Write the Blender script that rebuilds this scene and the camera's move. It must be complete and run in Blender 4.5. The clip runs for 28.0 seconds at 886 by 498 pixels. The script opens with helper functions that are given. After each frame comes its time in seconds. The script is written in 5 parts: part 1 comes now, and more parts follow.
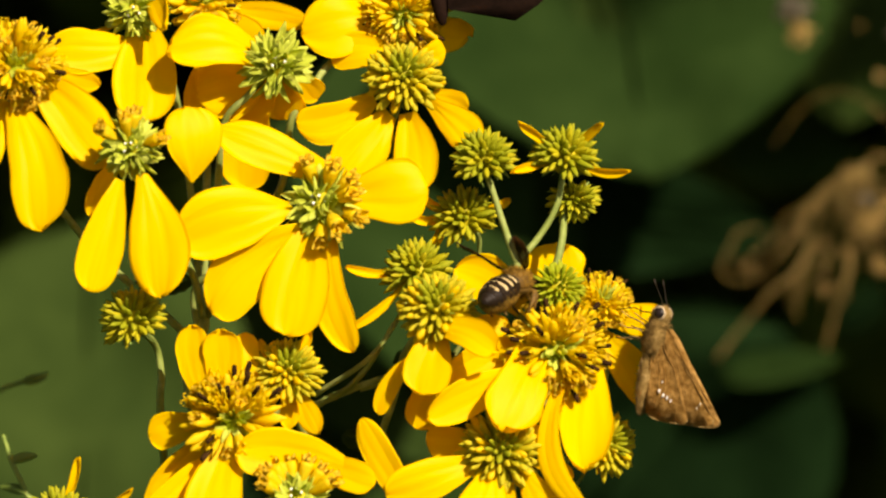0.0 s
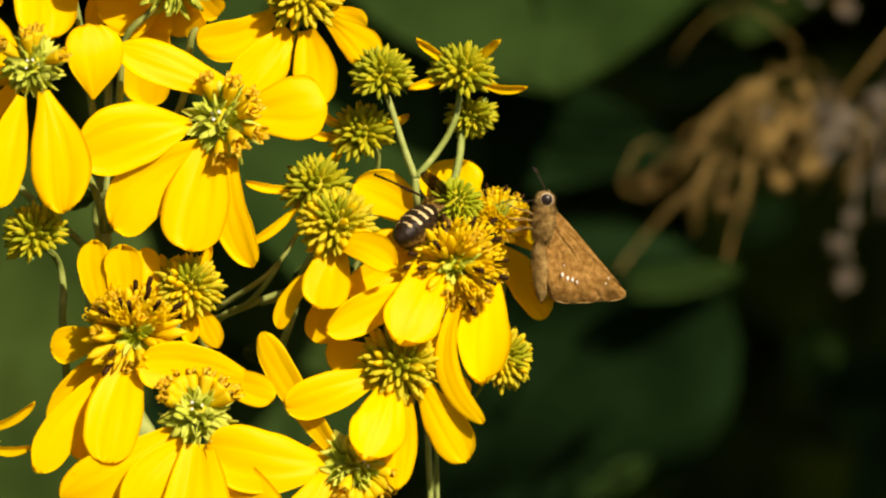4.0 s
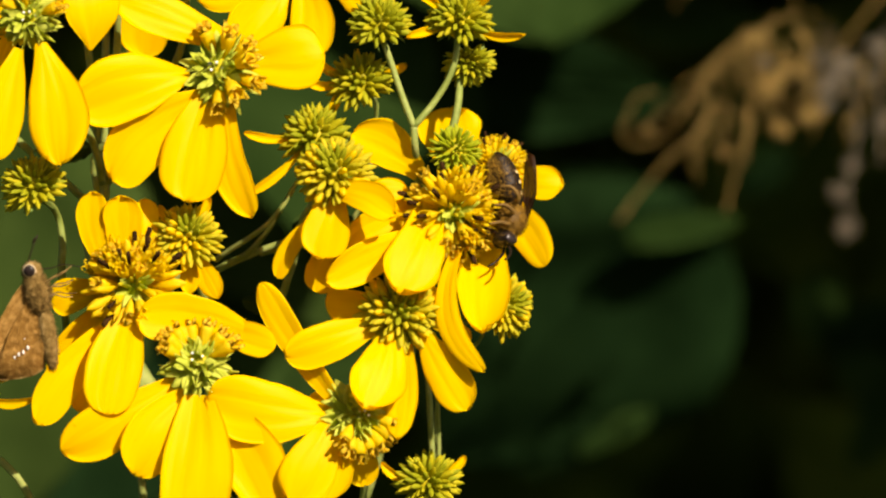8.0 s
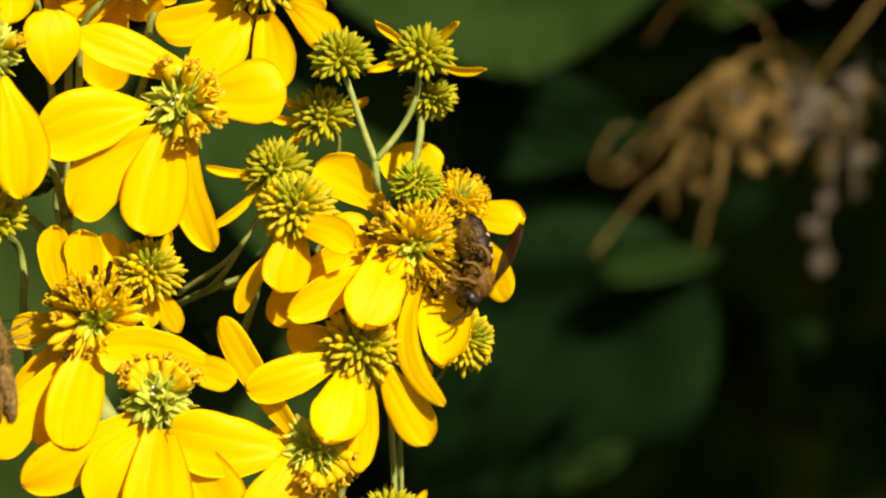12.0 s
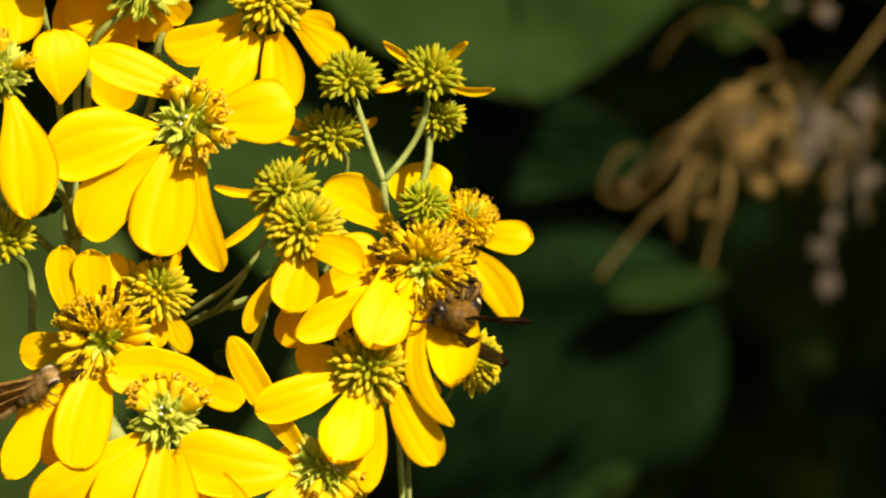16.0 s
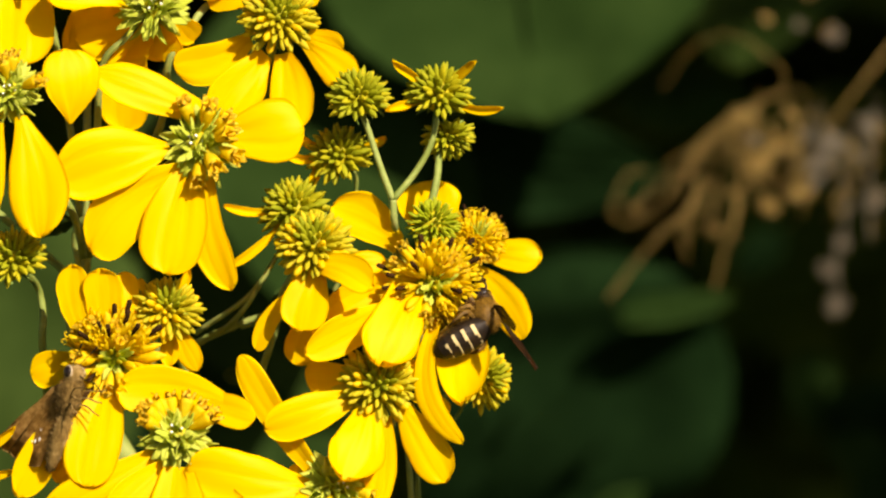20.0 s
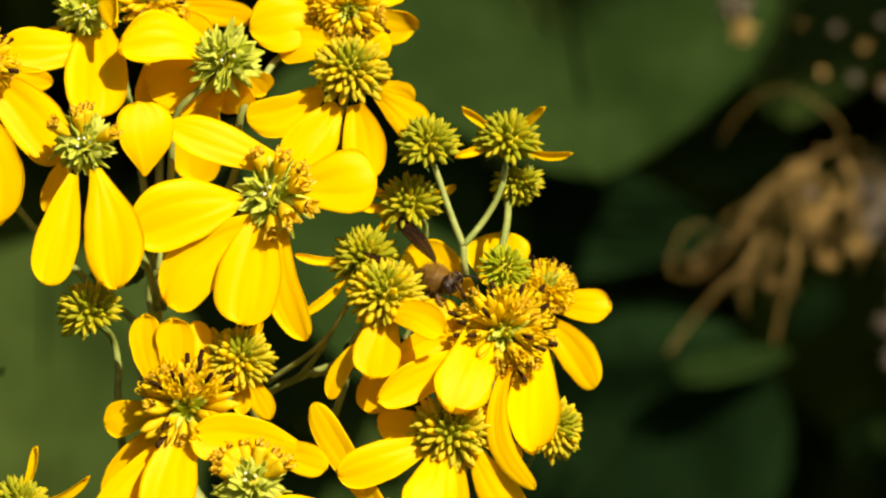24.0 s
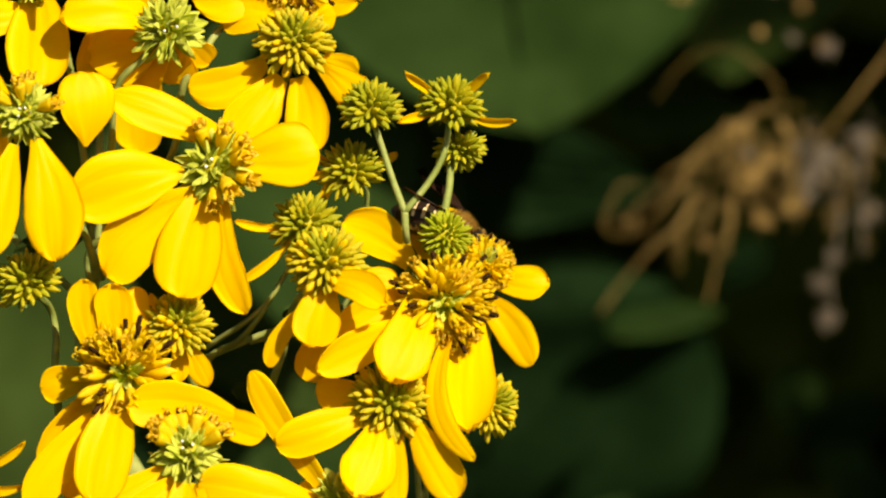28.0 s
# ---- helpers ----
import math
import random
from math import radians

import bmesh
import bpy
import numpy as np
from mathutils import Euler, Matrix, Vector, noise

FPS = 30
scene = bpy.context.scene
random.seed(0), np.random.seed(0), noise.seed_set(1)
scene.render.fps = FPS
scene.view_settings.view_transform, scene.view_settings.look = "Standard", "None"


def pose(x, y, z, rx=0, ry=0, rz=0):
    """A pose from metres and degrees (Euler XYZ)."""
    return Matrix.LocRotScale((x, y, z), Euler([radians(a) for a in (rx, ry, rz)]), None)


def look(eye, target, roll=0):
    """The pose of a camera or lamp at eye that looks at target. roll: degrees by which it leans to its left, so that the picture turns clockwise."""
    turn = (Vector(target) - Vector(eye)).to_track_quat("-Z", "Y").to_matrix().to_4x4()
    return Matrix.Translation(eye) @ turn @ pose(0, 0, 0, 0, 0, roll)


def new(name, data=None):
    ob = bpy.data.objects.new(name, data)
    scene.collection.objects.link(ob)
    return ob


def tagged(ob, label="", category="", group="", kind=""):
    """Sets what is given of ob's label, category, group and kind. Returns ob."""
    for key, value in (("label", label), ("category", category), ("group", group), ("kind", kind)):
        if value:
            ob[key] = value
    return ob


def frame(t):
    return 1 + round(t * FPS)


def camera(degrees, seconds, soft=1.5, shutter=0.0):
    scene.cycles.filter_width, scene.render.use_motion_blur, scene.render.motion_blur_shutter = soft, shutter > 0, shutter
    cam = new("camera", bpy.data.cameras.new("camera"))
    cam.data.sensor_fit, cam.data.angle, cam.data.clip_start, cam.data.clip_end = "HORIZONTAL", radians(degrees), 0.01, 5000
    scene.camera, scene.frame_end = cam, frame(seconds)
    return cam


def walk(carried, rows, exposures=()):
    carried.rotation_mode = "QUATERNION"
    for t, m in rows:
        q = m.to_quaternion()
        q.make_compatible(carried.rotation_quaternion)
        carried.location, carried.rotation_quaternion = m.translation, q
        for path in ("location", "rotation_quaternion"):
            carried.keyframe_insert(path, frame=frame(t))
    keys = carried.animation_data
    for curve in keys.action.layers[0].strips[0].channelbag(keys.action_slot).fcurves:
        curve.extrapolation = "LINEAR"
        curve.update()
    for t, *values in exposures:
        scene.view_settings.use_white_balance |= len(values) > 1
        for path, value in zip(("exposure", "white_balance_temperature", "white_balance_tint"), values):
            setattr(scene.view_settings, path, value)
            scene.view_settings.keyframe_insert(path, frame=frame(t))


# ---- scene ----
# ---- camera and its walk ----
cam = camera(8.0, 28.0, soft=2.25, shutter=0.0)
cam.data.dof.use_dof = True
cam.data.dof.focus_distance = 0.936
cam.data.dof.aperture_fstop = 23.0
walk(cam, [
    (0.0, look((-0.01004, -0.92483, 1.30154), (-0.02003, 0.07517, 1.31371), 0.45)),
    (0.5, look((-0.00953, -0.92477, 1.30129), (-0.00799, 0.07523, 1.30671), 0.49)),
    (1.0, look((-0.00978, -0.92247, 1.30129), (-0.00233, 0.07753, 1.30220), 0.52)),
    (1.5, look((-0.01004, -0.92475, 1.30154), (-0.00199, 0.07525, 1.30157), 0.67)),
    (2.0, look((-0.01004, -0.92398, 1.30154), (-0.00198, 0.07602, 1.30128), 0.54)),
    (2.5, look((-0.00953, -0.92827, 1.30206), (-0.00197, 0.07173, 1.30091), 0.66)),
    (3.0, look((-0.00875, -0.93155, 1.30206), (-0.00237, 0.06845, 1.30054), 0.70)),
    (3.5, look((-0.00798, -0.93543, 1.30206), (-0.00305, 0.06457, 1.30039), 0.52)),
    (5.5, look((-0.00747, -0.93395, 1.30180), (-0.00588, 0.06605, 1.30015), 0.13)),
    (6.0, look((-0.00695, -0.93602, 1.30206), (-0.00620, 0.06398, 1.29938), 0.01)),
    (6.5, look((-0.00669, -0.93654, 1.30257), (-0.00608, 0.06346, 1.29689), 0.37)),
    (7.0, look((-0.00695, -0.93559, 1.30154), (-0.00569, 0.06441, 1.29415), 0.21)),
    (7.5, look((-0.00721, -0.93529, 1.30051), (-0.00504, 0.06471, 1.29243), -0.08)),
    (8.0, look((-0.00721, -0.93386, 1.30026), (-0.00395, 0.06614, 1.29232), -0.15)),
    (8.5, look((-0.00669, -0.93361, 1.30026), (-0.00267, 0.06639, 1.29220), -0.12)),
    (9.0, look((-0.00592, -0.93272, 1.30051), (-0.00103, 0.06728, 1.29226), -0.20)),
    (9.5, look((-0.00463, -0.93257, 1.30051), (0.00069, 0.06743, 1.29229), -0.25)),
    (10.0, look((-0.00335, -0.93461, 1.30077), (0.00198, 0.06539, 1.29360), -0.37)),
    (10.5, look((-0.00232, -0.93439, 1.30026), (0.00210, 0.06561, 1.29591), -0.17)),
    (11.0, look((-0.00129, -0.93415, 1.30000), (0.00193, 0.06585, 1.29775), -0.30)),
    (11.5, look((-0.00026, -0.93431, 1.30000), (0.00176, 0.06569, 1.29775), -0.21)),
    (12.0, look((-0.00026, -0.93361, 1.30026), (0.00168, 0.06639, 1.29773), -0.10)),
    (12.5, look((-0.00051, -0.93308, 1.30026), (0.00154, 0.06692, 1.29797), -0.03)),
    (14.5, look((0.00000, -0.93476, 1.29846), (0.00106, 0.06524, 1.29992), 0.05)),
    (15.0, look((-0.00051, -0.93499, 1.29846), (0.00091, 0.06501, 1.30029), -0.02)),
    (15.5, look((-0.00103, -0.93513, 1.29897), (0.00064, 0.06487, 1.30065), -0.05)),
    (16.0, look((-0.00103, -0.93387, 1.29923), (0.00042, 0.06613, 1.30099), -0.07)),
    (16.5, look((-0.00077, -0.93552, 1.29923), (0.00025, 0.06448, 1.30089), 0.03)),
    (17.0, look((0.00000, -0.93649, 1.29949), (0.00002, 0.06351, 1.30007), -0.07)),
    (17.5, look((0.00026, -0.93964, 1.29846), (-0.00001, 0.06036, 1.29929), 0.25)),
    (18.0, look((0.00026, -0.93791, 1.29820), (-0.00023, 0.06209, 1.29979), 0.01)),
    (18.5, look((0.00026, -0.93739, 1.29794), (-0.00041, 0.06261, 1.30207), -0.01)),
    (19.0, look((0.00000, -0.93763, 1.29768), (-0.00052, 0.06237, 1.30426), -0.09)),
    (19.5, look((-0.00026, -0.93727, 1.29768), (-0.00073, 0.06273, 1.30484), -0.00)),
    (20.0, look((-0.00103, -0.93744, 1.29743), (-0.00101, 0.06256, 1.30397), -0.19)),
    (20.5, look((-0.00309, -0.93526, 1.29691), (-0.00162, 0.06474, 1.30318), -0.30)),
    (21.0, look((-0.00515, -0.93376, 1.29665), (-0.00425, 0.06624, 1.30248), -0.60)),
    (21.5, look((-0.00695, -0.93625, 1.29485), (-0.00700, 0.06375, 1.30259), -1.17)),
    (22.0, look((-0.00772, -0.93182, 1.29382), (-0.01029, 0.06818, 1.31052), -0.00)),
    (22.5, look((-0.00644, -0.93534, 1.29228), (-0.01249, 0.06466, 1.31670), -0.69)),
    (24.5, look((-0.00769, -0.94340, 1.29265), (-0.01166, 0.05660, 1.30914), -0.65)),
    (25.0, look((-0.00489, -0.94626, 1.29331), (-0.01143, 0.05374, 1.30763), -0.55)),
    (25.5, look((-0.00491, -0.94722, 1.29213), (-0.01109, 0.05278, 1.30617), -0.55)),
    (26.0, look((-0.00591, -0.94722, 1.29248), (-0.01069, 0.05278, 1.30471), -0.50)),
    (26.5, look((-0.00830, -0.94531, 1.29414), (-0.01047, 0.05469, 1.30320), -0.50)),
    (27.0, look((-0.00588, -0.94151, 1.28869), (-0.01013, 0.05849, 1.30322), -0.60)),
    (27.5, look((-0.00225, -0.93774, 1.29291), (-0.01050, 0.06226, 1.30549), -0.60)),
    (28.0, look((-0.01173, -0.93493, 1.30002), (-0.00214, 0.06507, 1.30642), 0.10)),
], exposures=(
    (0.0, 0.61, 7600, 20), (9.0, 0.60, 7600, 20), (11.0, 0.65, 7600, 19), (20.0, 0.70, 7500, 19), (22.5, 0.69, 7500, 20), (26.0, 0.65, 7600, 19), (28.0, 0.63, 7600, 20)))

# ---- world, sun, exposure ----
SUN = Vector((0.42, -0.74, 0.53)).normalized()
world = bpy.data.worlds.new("sky")
world.use_nodes = True
scene.world = world
sky = world.node_tree.nodes.new("ShaderNodeTexSky")
sky.sky_type = "NISHITA"
sky.sun_disc = False
sky.sun_elevation = math.asin(SUN.z)
sky.sun_rotation = math.atan2(SUN.x, SUN.y)
back = world.node_tree.nodes["Background"]
back.inputs["Strength"].default_value = 0.05
world.node_tree.links.new(sky.outputs[0], back.inputs[0])
sun_data = bpy.data.lights.new("sun", "SUN")
sun_data.energy, sun_data.angle, sun_data.color = 5.0, radians(0.5), (1.0, 0.94, 0.82)
sun = new("sun", sun_data)
sun.matrix_world = look(SUN * 5, (0, 0, 0))


# ---- materials ----
def material(name, rough=0.6, spec=0.3):
    m = bpy.data.materials.new(name)
    m.use_nodes = True
    b = m.node_tree.nodes["Principled BSDF"]
    b.inputs["Roughness"].default_value = rough
    b.inputs["Specular IOR Level"].default_value = spec
    return m, m.node_tree.nodes, m.node_tree.links, b


def ramp(nodes, stops):
    r = nodes.new("ShaderNodeValToRGB")
    e = r.color_ramp.elements
    while len(e) < len(stops):
        e.new(0.5)
    for el, (p, c) in zip(e, stops):
        el.position, el.color = p, (*c, 1)
    return r


def grain(name, stops, scale, rough=0.6, spec=0.3, bump=0.2, detail=4.0, vary=0.25, stretch=(1, 1, 1), through_light=0.0, fine=6.0):
    """Two scales of noise in object space drive colour and relief; each object or island differs a little."""
    m, nodes, links, b = material(name, rough, spec)
    co = nodes.new("ShaderNodeTexCoord")
    mp = nodes.new("ShaderNodeMapping")
    mp.inputs["Scale"].default_value = stretch
    links.new(co.outputs["Object"], mp.inputs[0])
    n1 = nodes.new("ShaderNodeTexNoise")
    n1.inputs["Scale"].default_value, n1.inputs["Detail"].default_value = scale, detail
    n2 = nodes.new("ShaderNodeTexNoise")
    n2.inputs["Scale"].default_value, n2.inputs["Detail"].default_value = scale * fine, 3.0
    links.new(mp.outputs[0], n1.inputs["Vector"])
    links.new(mp.outputs[0], n2.inputs["Vector"])
    mix = nodes.new("ShaderNodeMath")
    mix.operation = "MULTIPLY_ADD"
    links.new(n2.outputs[0], mix.inputs[0])
    mix.inputs[1].default_value = 0.35
    links.new(n1.outputs[0], mix.inputs[2])
    info = nodes.new("ShaderNodeObjectInfo")
    geo = nodes.new("ShaderNodeNewGeometry")
    add = nodes.new("ShaderNodeMath")
    add.operation = "ADD"
    links.new(info.outputs["Random"], add.inputs[0])
    links.new(geo.outputs["Random Per Island"], add.inputs[1])
    sh = nodes.new("ShaderNodeMath")
    sh.operation = "MULTIPLY_ADD"
    links.new(add.outputs[0], sh.inputs[0])
    sh.inputs[1].default_value = vary
    links.new(mix.outputs[0], sh.inputs[2])
    off = nodes.new("ShaderNodeMath")
    off.operation = "SUBTRACT"
    links.new(sh.outputs[0], off.inputs[0])
    off.inputs[1].default_value = vary + 0.17
    r = ramp(nodes, stops)
    links.new(off.outputs[0], r.inputs[0])
    links.new(r.outputs[0], b.inputs["Base Color"])
    bp = nodes.new("ShaderNodeBump")
    bp.inputs["Strength"].default_value = bump
    bp.inputs["Distance"].default_value = 0.0003
    links.new(mix.outputs[0], bp.inputs["Height"])
    links.new(bp.outputs[0], b.inputs["Normal"])
    if through_light:
        t = nodes.new("ShaderNodeBsdfTranslucent")
        links.new(r.outputs[0], t.inputs[0])
        ms = nodes.new("ShaderNodeMixShader")
        ms.inputs[0].default_value = through_light
        links.new(b.outputs[0], ms.inputs[1])
        links.new(t.outputs[0], ms.inputs[2])
        links.new(ms.outputs[0], nodes["Material Output"].inputs[0])
    return m


def petal_material(name, stops, rough=0.45):
    """Thin yellow petal: fine lengthwise veins over slow tonal drift, and light that passes through."""
    m, nodes, links, b = material(name, rough, 0.08)
    uv = nodes.new("ShaderNodeUVMap")
    mp = nodes.new("ShaderNodeMapping")
    mp.inputs["Scale"].default_value = (1.2, 9.0, 1.0)
    links.new(uv.outputs[0], mp.inputs[0])
    vein = nodes.new("ShaderNodeTexNoise")
    vein.inputs["Scale"].default_value, vein.inputs["Detail"].default_value = 1.3, 3.0
    links.new(mp.outputs[0], vein.inputs["Vector"])
    co = nodes.new("ShaderNodeTexCoord")
    slow = nodes.new("ShaderNodeTexNoise")
    slow.inputs["Scale"].default_value, slow.inputs["Detail"].default_value = 140.0, 3.0
    links.new(co.outputs["Object"], slow.inputs["Vector"])
    mid = nodes.new("ShaderNodeMix")
    mid.inputs[0].default_value = 0.5
    links.new(vein.outputs[0], mid.inputs[2])
    links.new(slow.outputs[0], mid.inputs[3])
    info = nodes.new("ShaderNodeObjectInfo")
    sh = nodes.new("ShaderNodeMath")
    sh.operation = "MULTIPLY_ADD"
    links.new(info.outputs["Random"], sh.inputs[0])
    sh.inputs[1].default_value = 0.22
    links.new(mid.outputs[0], sh.inputs[2])
    off = nodes.new("ShaderNodeMath")
    off.operation = "SUBTRACT"
    links.new(sh.outputs[0], off.inputs[0])
    off.inputs[1].default_value = 0.11
    r = ramp(nodes, stops)
    links.new(off.outputs[0], r.inputs[0])
    links.new(r.outputs[0], b.inputs["Base Color"])
    speck = nodes.new("ShaderNodeTexNoise")
    speck.inputs["Scale"].default_value, speck.inputs["Detail"].default_value = 420.0, 1.0
    links.new(co.outputs["Object"], speck.inputs["Vector"])
    cut = ramp(nodes, ((0.82, (0, 0, 0)), (0.85, (0.6, 0.6, 0.6))))
    links.new(speck.outputs[0], cut.inputs[0])
    stain = nodes.new("ShaderNodeMix")
    stain.data_type = "RGBA"
    links.new(cut.outputs[0], stain.inputs[0])
    # two or three fine lengthwise veins, a deeper yellow than the rest
    sep = nodes.new("ShaderNodeSeparateXYZ")
    links.new(uv.outputs[0], sep.inputs[0])
    wob = nodes.new("ShaderNodeMath")
    wob.operation = "MULTIPLY_ADD"
    links.new(slow.outputs[0], wob.inputs[0])
    wob.inputs[1].default_value = 0.22
    links.new(sep.outputs[1], wob.inputs[2])
    lines = ramp(nodes, ((0.40, (0, 0, 0)), (0.43, (0.16, 0.16, 0.16)), (0.47, (0, 0, 0)), (0.60, (0, 0, 0)), (0.62, (0.1, 0.1, 0.1)), (0.64, (0, 0, 0)), (0.74, (0, 0, 0)), (0.765, (0.18, 0.18, 0.18)), (0.81, (0, 0, 0))))
    shift = nodes.new("ShaderNodeMath")
    shift.operation = "MULTIPLY_ADD"
    links.new(info.outputs["Random"], shift.inputs[0])
    shift.inputs[1].default_value = 0.26
    links.new(wob.outputs[0], shift.inputs[2])
    back_by = nodes.new("ShaderNodeMath")
    back_by.operation = "SUBTRACT"
    links.new(shift.outputs[0], back_by.inputs[0])
    back_by.inputs[1].default_value = 0.13
    links.new(back_by.outputs[0], lines.inputs[0])
    veined = nodes.new("ShaderNodeMix")
    veined.data_type = "RGBA"
    links.new(lines.outputs[0], veined.inputs[0])
    links.new(r.outputs[0], veined.inputs[6])
    veined.inputs[7].default_value = (0.80, 0.52, 0.001, 1)
    links.new(veined.outputs[2], stain.inputs[6])
    stain.inputs[7].default_value = (0.28, 0.12, 0.01, 1)
    links.new(stain.outputs[2], b.inputs["Base Color"])
    bp = nodes.new("ShaderNodeBump")
    bp.inputs["Strength"].default_value, bp.inputs["Distance"].default_value = 0.12, 0.0004
    links.new(vein.outputs[0], bp.inputs["Height"])
    links.new(bp.outputs[0], b.inputs["Normal"])
    t = nodes.new("ShaderNodeBsdfTranslucent")
    links.new(r.outputs[0], t.inputs[0])
    ms = nodes.new("ShaderNodeMixShader")
    ms.inputs[0].default_value = 0.5
    links.new(b.outputs[0], ms.inputs[1])
    links.new(t.outputs[0], ms.inputs[2])
    links.new(ms.outputs[0], nodes["Material Output"].inputs[0])
    return m


PETAL = petal_material("petal_yellow", ((0.25, (0.92, 0.638, 0.003)), (0.5, (0.935, 0.668, 0.004)), (0.75, (0.945, 0.698, 0.006))))
FLORET_GREEN = grain("floret_green", ((0.2, (0.23, 0.28, 0.012)), (0.55, (0.37, 0.39, 0.016)), (0.9, (0.52, 0.50, 0.03))), 300, 0.5, 0.15, 0.2, vary=0.3, through_light=0.3)
FLORET_OLIVE = grain("floret_olive", ((0.2, (0.36, 0.36, 0.012)), (0.55, (0.50, 0.46, 0.016)), (0.9, (0.64, 0.55, 0.025))), 300, 0.5, 0.15, 0.2, vary=0.3, through_light=0.3)
FLORET_FRESH = grain("floret_fresh", ((0.2, (0.27, 0.36, 0.012)), (0.55, (0.40, 0.46, 0.018)), (0.9, (0.54, 0.56, 0.035))), 300, 0.5, 0.15, 0.2, vary=0.3, through_light=0.3)
FLORET_LIME = grain("floret_lime", ((0.2, (0.42, 0.40, 0.015)), (0.55, (0.58, 0.50, 0.02)), (0.9, (0.74, 0.58, 0.025))), 300, 0.5, 0.15, 0.2, vary=0.3, through_light=0.3)
FLORET_YELLOW = grain("floret_yellow", ((0.2, (0.82, 0.58, 0.01)), (0.55, (0.88, 0.67, 0.015)), (0.9, (0.92, 0.74, 0.04))), 300, 0.5, 0.15, 0.2, vary=0.3, through_light=0.45)
FLORET_GOLD = grain("floret_gold", ((0.2, (0.82, 0.54, 0.008)), (0.55, (0.89, 0.63, 0.012)), (0.9, (0.92, 0.69, 0.03))), 300, 0.5, 0.15, 0.2, vary=0.3, through_light=0.4)
DROP = grain("nectar_drop", ((0.2, (0.7, 0.72, 0.66)), (0.8, (0.85, 0.86, 0.8))), 900, 0.2, 0.5)
THROAT = grain("floret_throat", ((0.2, (0.60, 0.34, 0.008)), (0.8, (0.80, 0.52, 0.014))), 700, 0.6, 0.1, through_light=0.3)
ANTHER = grain("anther_dark", ((0.2, (0.014, 0.007, 0.003)), (0.8, (0.06, 0.028, 0.008))), 700, 0.85, 0.05)
LOBE = grain("floret_lobe", ((0.2, (0.80, 0.54, 0.02)), (0.8, (0.92, 0.70, 0.06))), 500, 0.5, 0.15, through_light=0.45)
CHAFF = grain("chaff_green", ((0.2, (0.46, 0.55, 0.03)), (0.5, (0.63, 0.71, 0.08)), (0.85, (0.80, 0.84, 0.20))), 260, 0.55, 0.15, 0.3, vary=0.3, through_light=0.42)
STEM = grain("stem_green", ((0.2, (0.13, 0.18, 0.03)), (0.5, (0.21, 0.27, 0.06)), (0.85, (0.33, 0.38, 0.12))), 320, 0.6, 0.25, 0.6, vary=0.2)
BRACT = grain("bract_green", ((0.2, (0.08, 0.14, 0.02)), (0.6, (0.19, 0.28, 0.05)), (0.9, (0.32, 0.40, 0.09))), 250, 0.55, 0.3, 0.3, vary=0.3)
# one leaf green in three brightnesses: sun and shade are put into the colour
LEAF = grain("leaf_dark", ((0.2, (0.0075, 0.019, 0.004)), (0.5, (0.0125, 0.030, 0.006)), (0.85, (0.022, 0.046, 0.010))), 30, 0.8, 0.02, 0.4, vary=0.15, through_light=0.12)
LEAF_LIT = grain("leaf_lit_tone", ((0.2, (0.015, 0.030, 0.006)), (0.5, (0.026, 0.049, 0.010)), (0.85, (0.044, 0.076, 0.016))), 30, 0.8, 0.02, 0.4, vary=0.15, through_light=0.12)
LEAF_COOL_SHADE = grain("leaf_cool_shade", ((0.2, (0.0026, 0.009, 0.0026)), (0.5, (0.0046, 0.0152, 0.004)), (0.85, (0.0085, 0.025, 0.0068))), 30, 0.8, 0.02, 0.4, vary=0.15, through_light=0.1)
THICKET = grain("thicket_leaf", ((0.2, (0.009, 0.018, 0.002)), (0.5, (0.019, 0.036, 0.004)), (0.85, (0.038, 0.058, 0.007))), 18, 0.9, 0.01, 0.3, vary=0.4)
GRASS = grain("ground_leaf", ((0.2, (0.03, 0.055, 0.012)), (0.5, (0.06, 0.10, 0.02)), (0.85, (0.11, 0.15, 0.035))), 20, 0.7, 0.1, 0.3, vary=0.4)
DRY = grain("dry_stalk", ((0.2, (0.065, 0.04, 0.011)), (0.5, (0.20, 0.13, 0.036)), (0.85, (0.46, 0.32, 0.11))), 90, 0.8, 0.15, 0.5, vary=0.4)
DRY_PALE = grain("dry_pale", ((0.2, (0.06, 0.05, 0.032)), (0.5, (0.10, 0.085, 0.06)), (0.85, (0.18, 0.155, 0.11))), 90, 0.8, 0.15, 0.5, vary=0.3)
HUSK = grain("dry_husk", ((0.2, (0.08, 0.07, 0.05)), (0.5, (0.16, 0.14, 0.105)), (0.85, (0.30, 0.27, 0.21))), 90, 0.8, 0.15, 0.5, vary=0.3)
SOIL = grain("soil", ((0.2, (0.025, 0.024, 0.010)), (0.5, (0.045, 0.047, 0.018)), (0.85, (0.08, 0.075, 0.035))), 6, 0.95, 0.1, 1.0)
BARK = grain("bark", ((0.2, (0.06, 0.045, 0.03)), (0.5, (0.13, 0.10, 0.07)), (0.85, (0.22, 0.18, 0.13))), 9, 0.9, 0.1, 1.0, stretch=(3, 3, 0.6))


# ---- helpers for building (millimetres round the flower cluster) ----
HEIGHT = 1.3
MM = 0.001


def at(x, z, depth=0.0):
    """x to the right, z up, depth away from the lens, in mm; far points spread out with distance."""
    q = (936.8 + depth) / 936.8
    return Vector((x * q * MM, depth * MM, HEIGHT + z * q * MM))


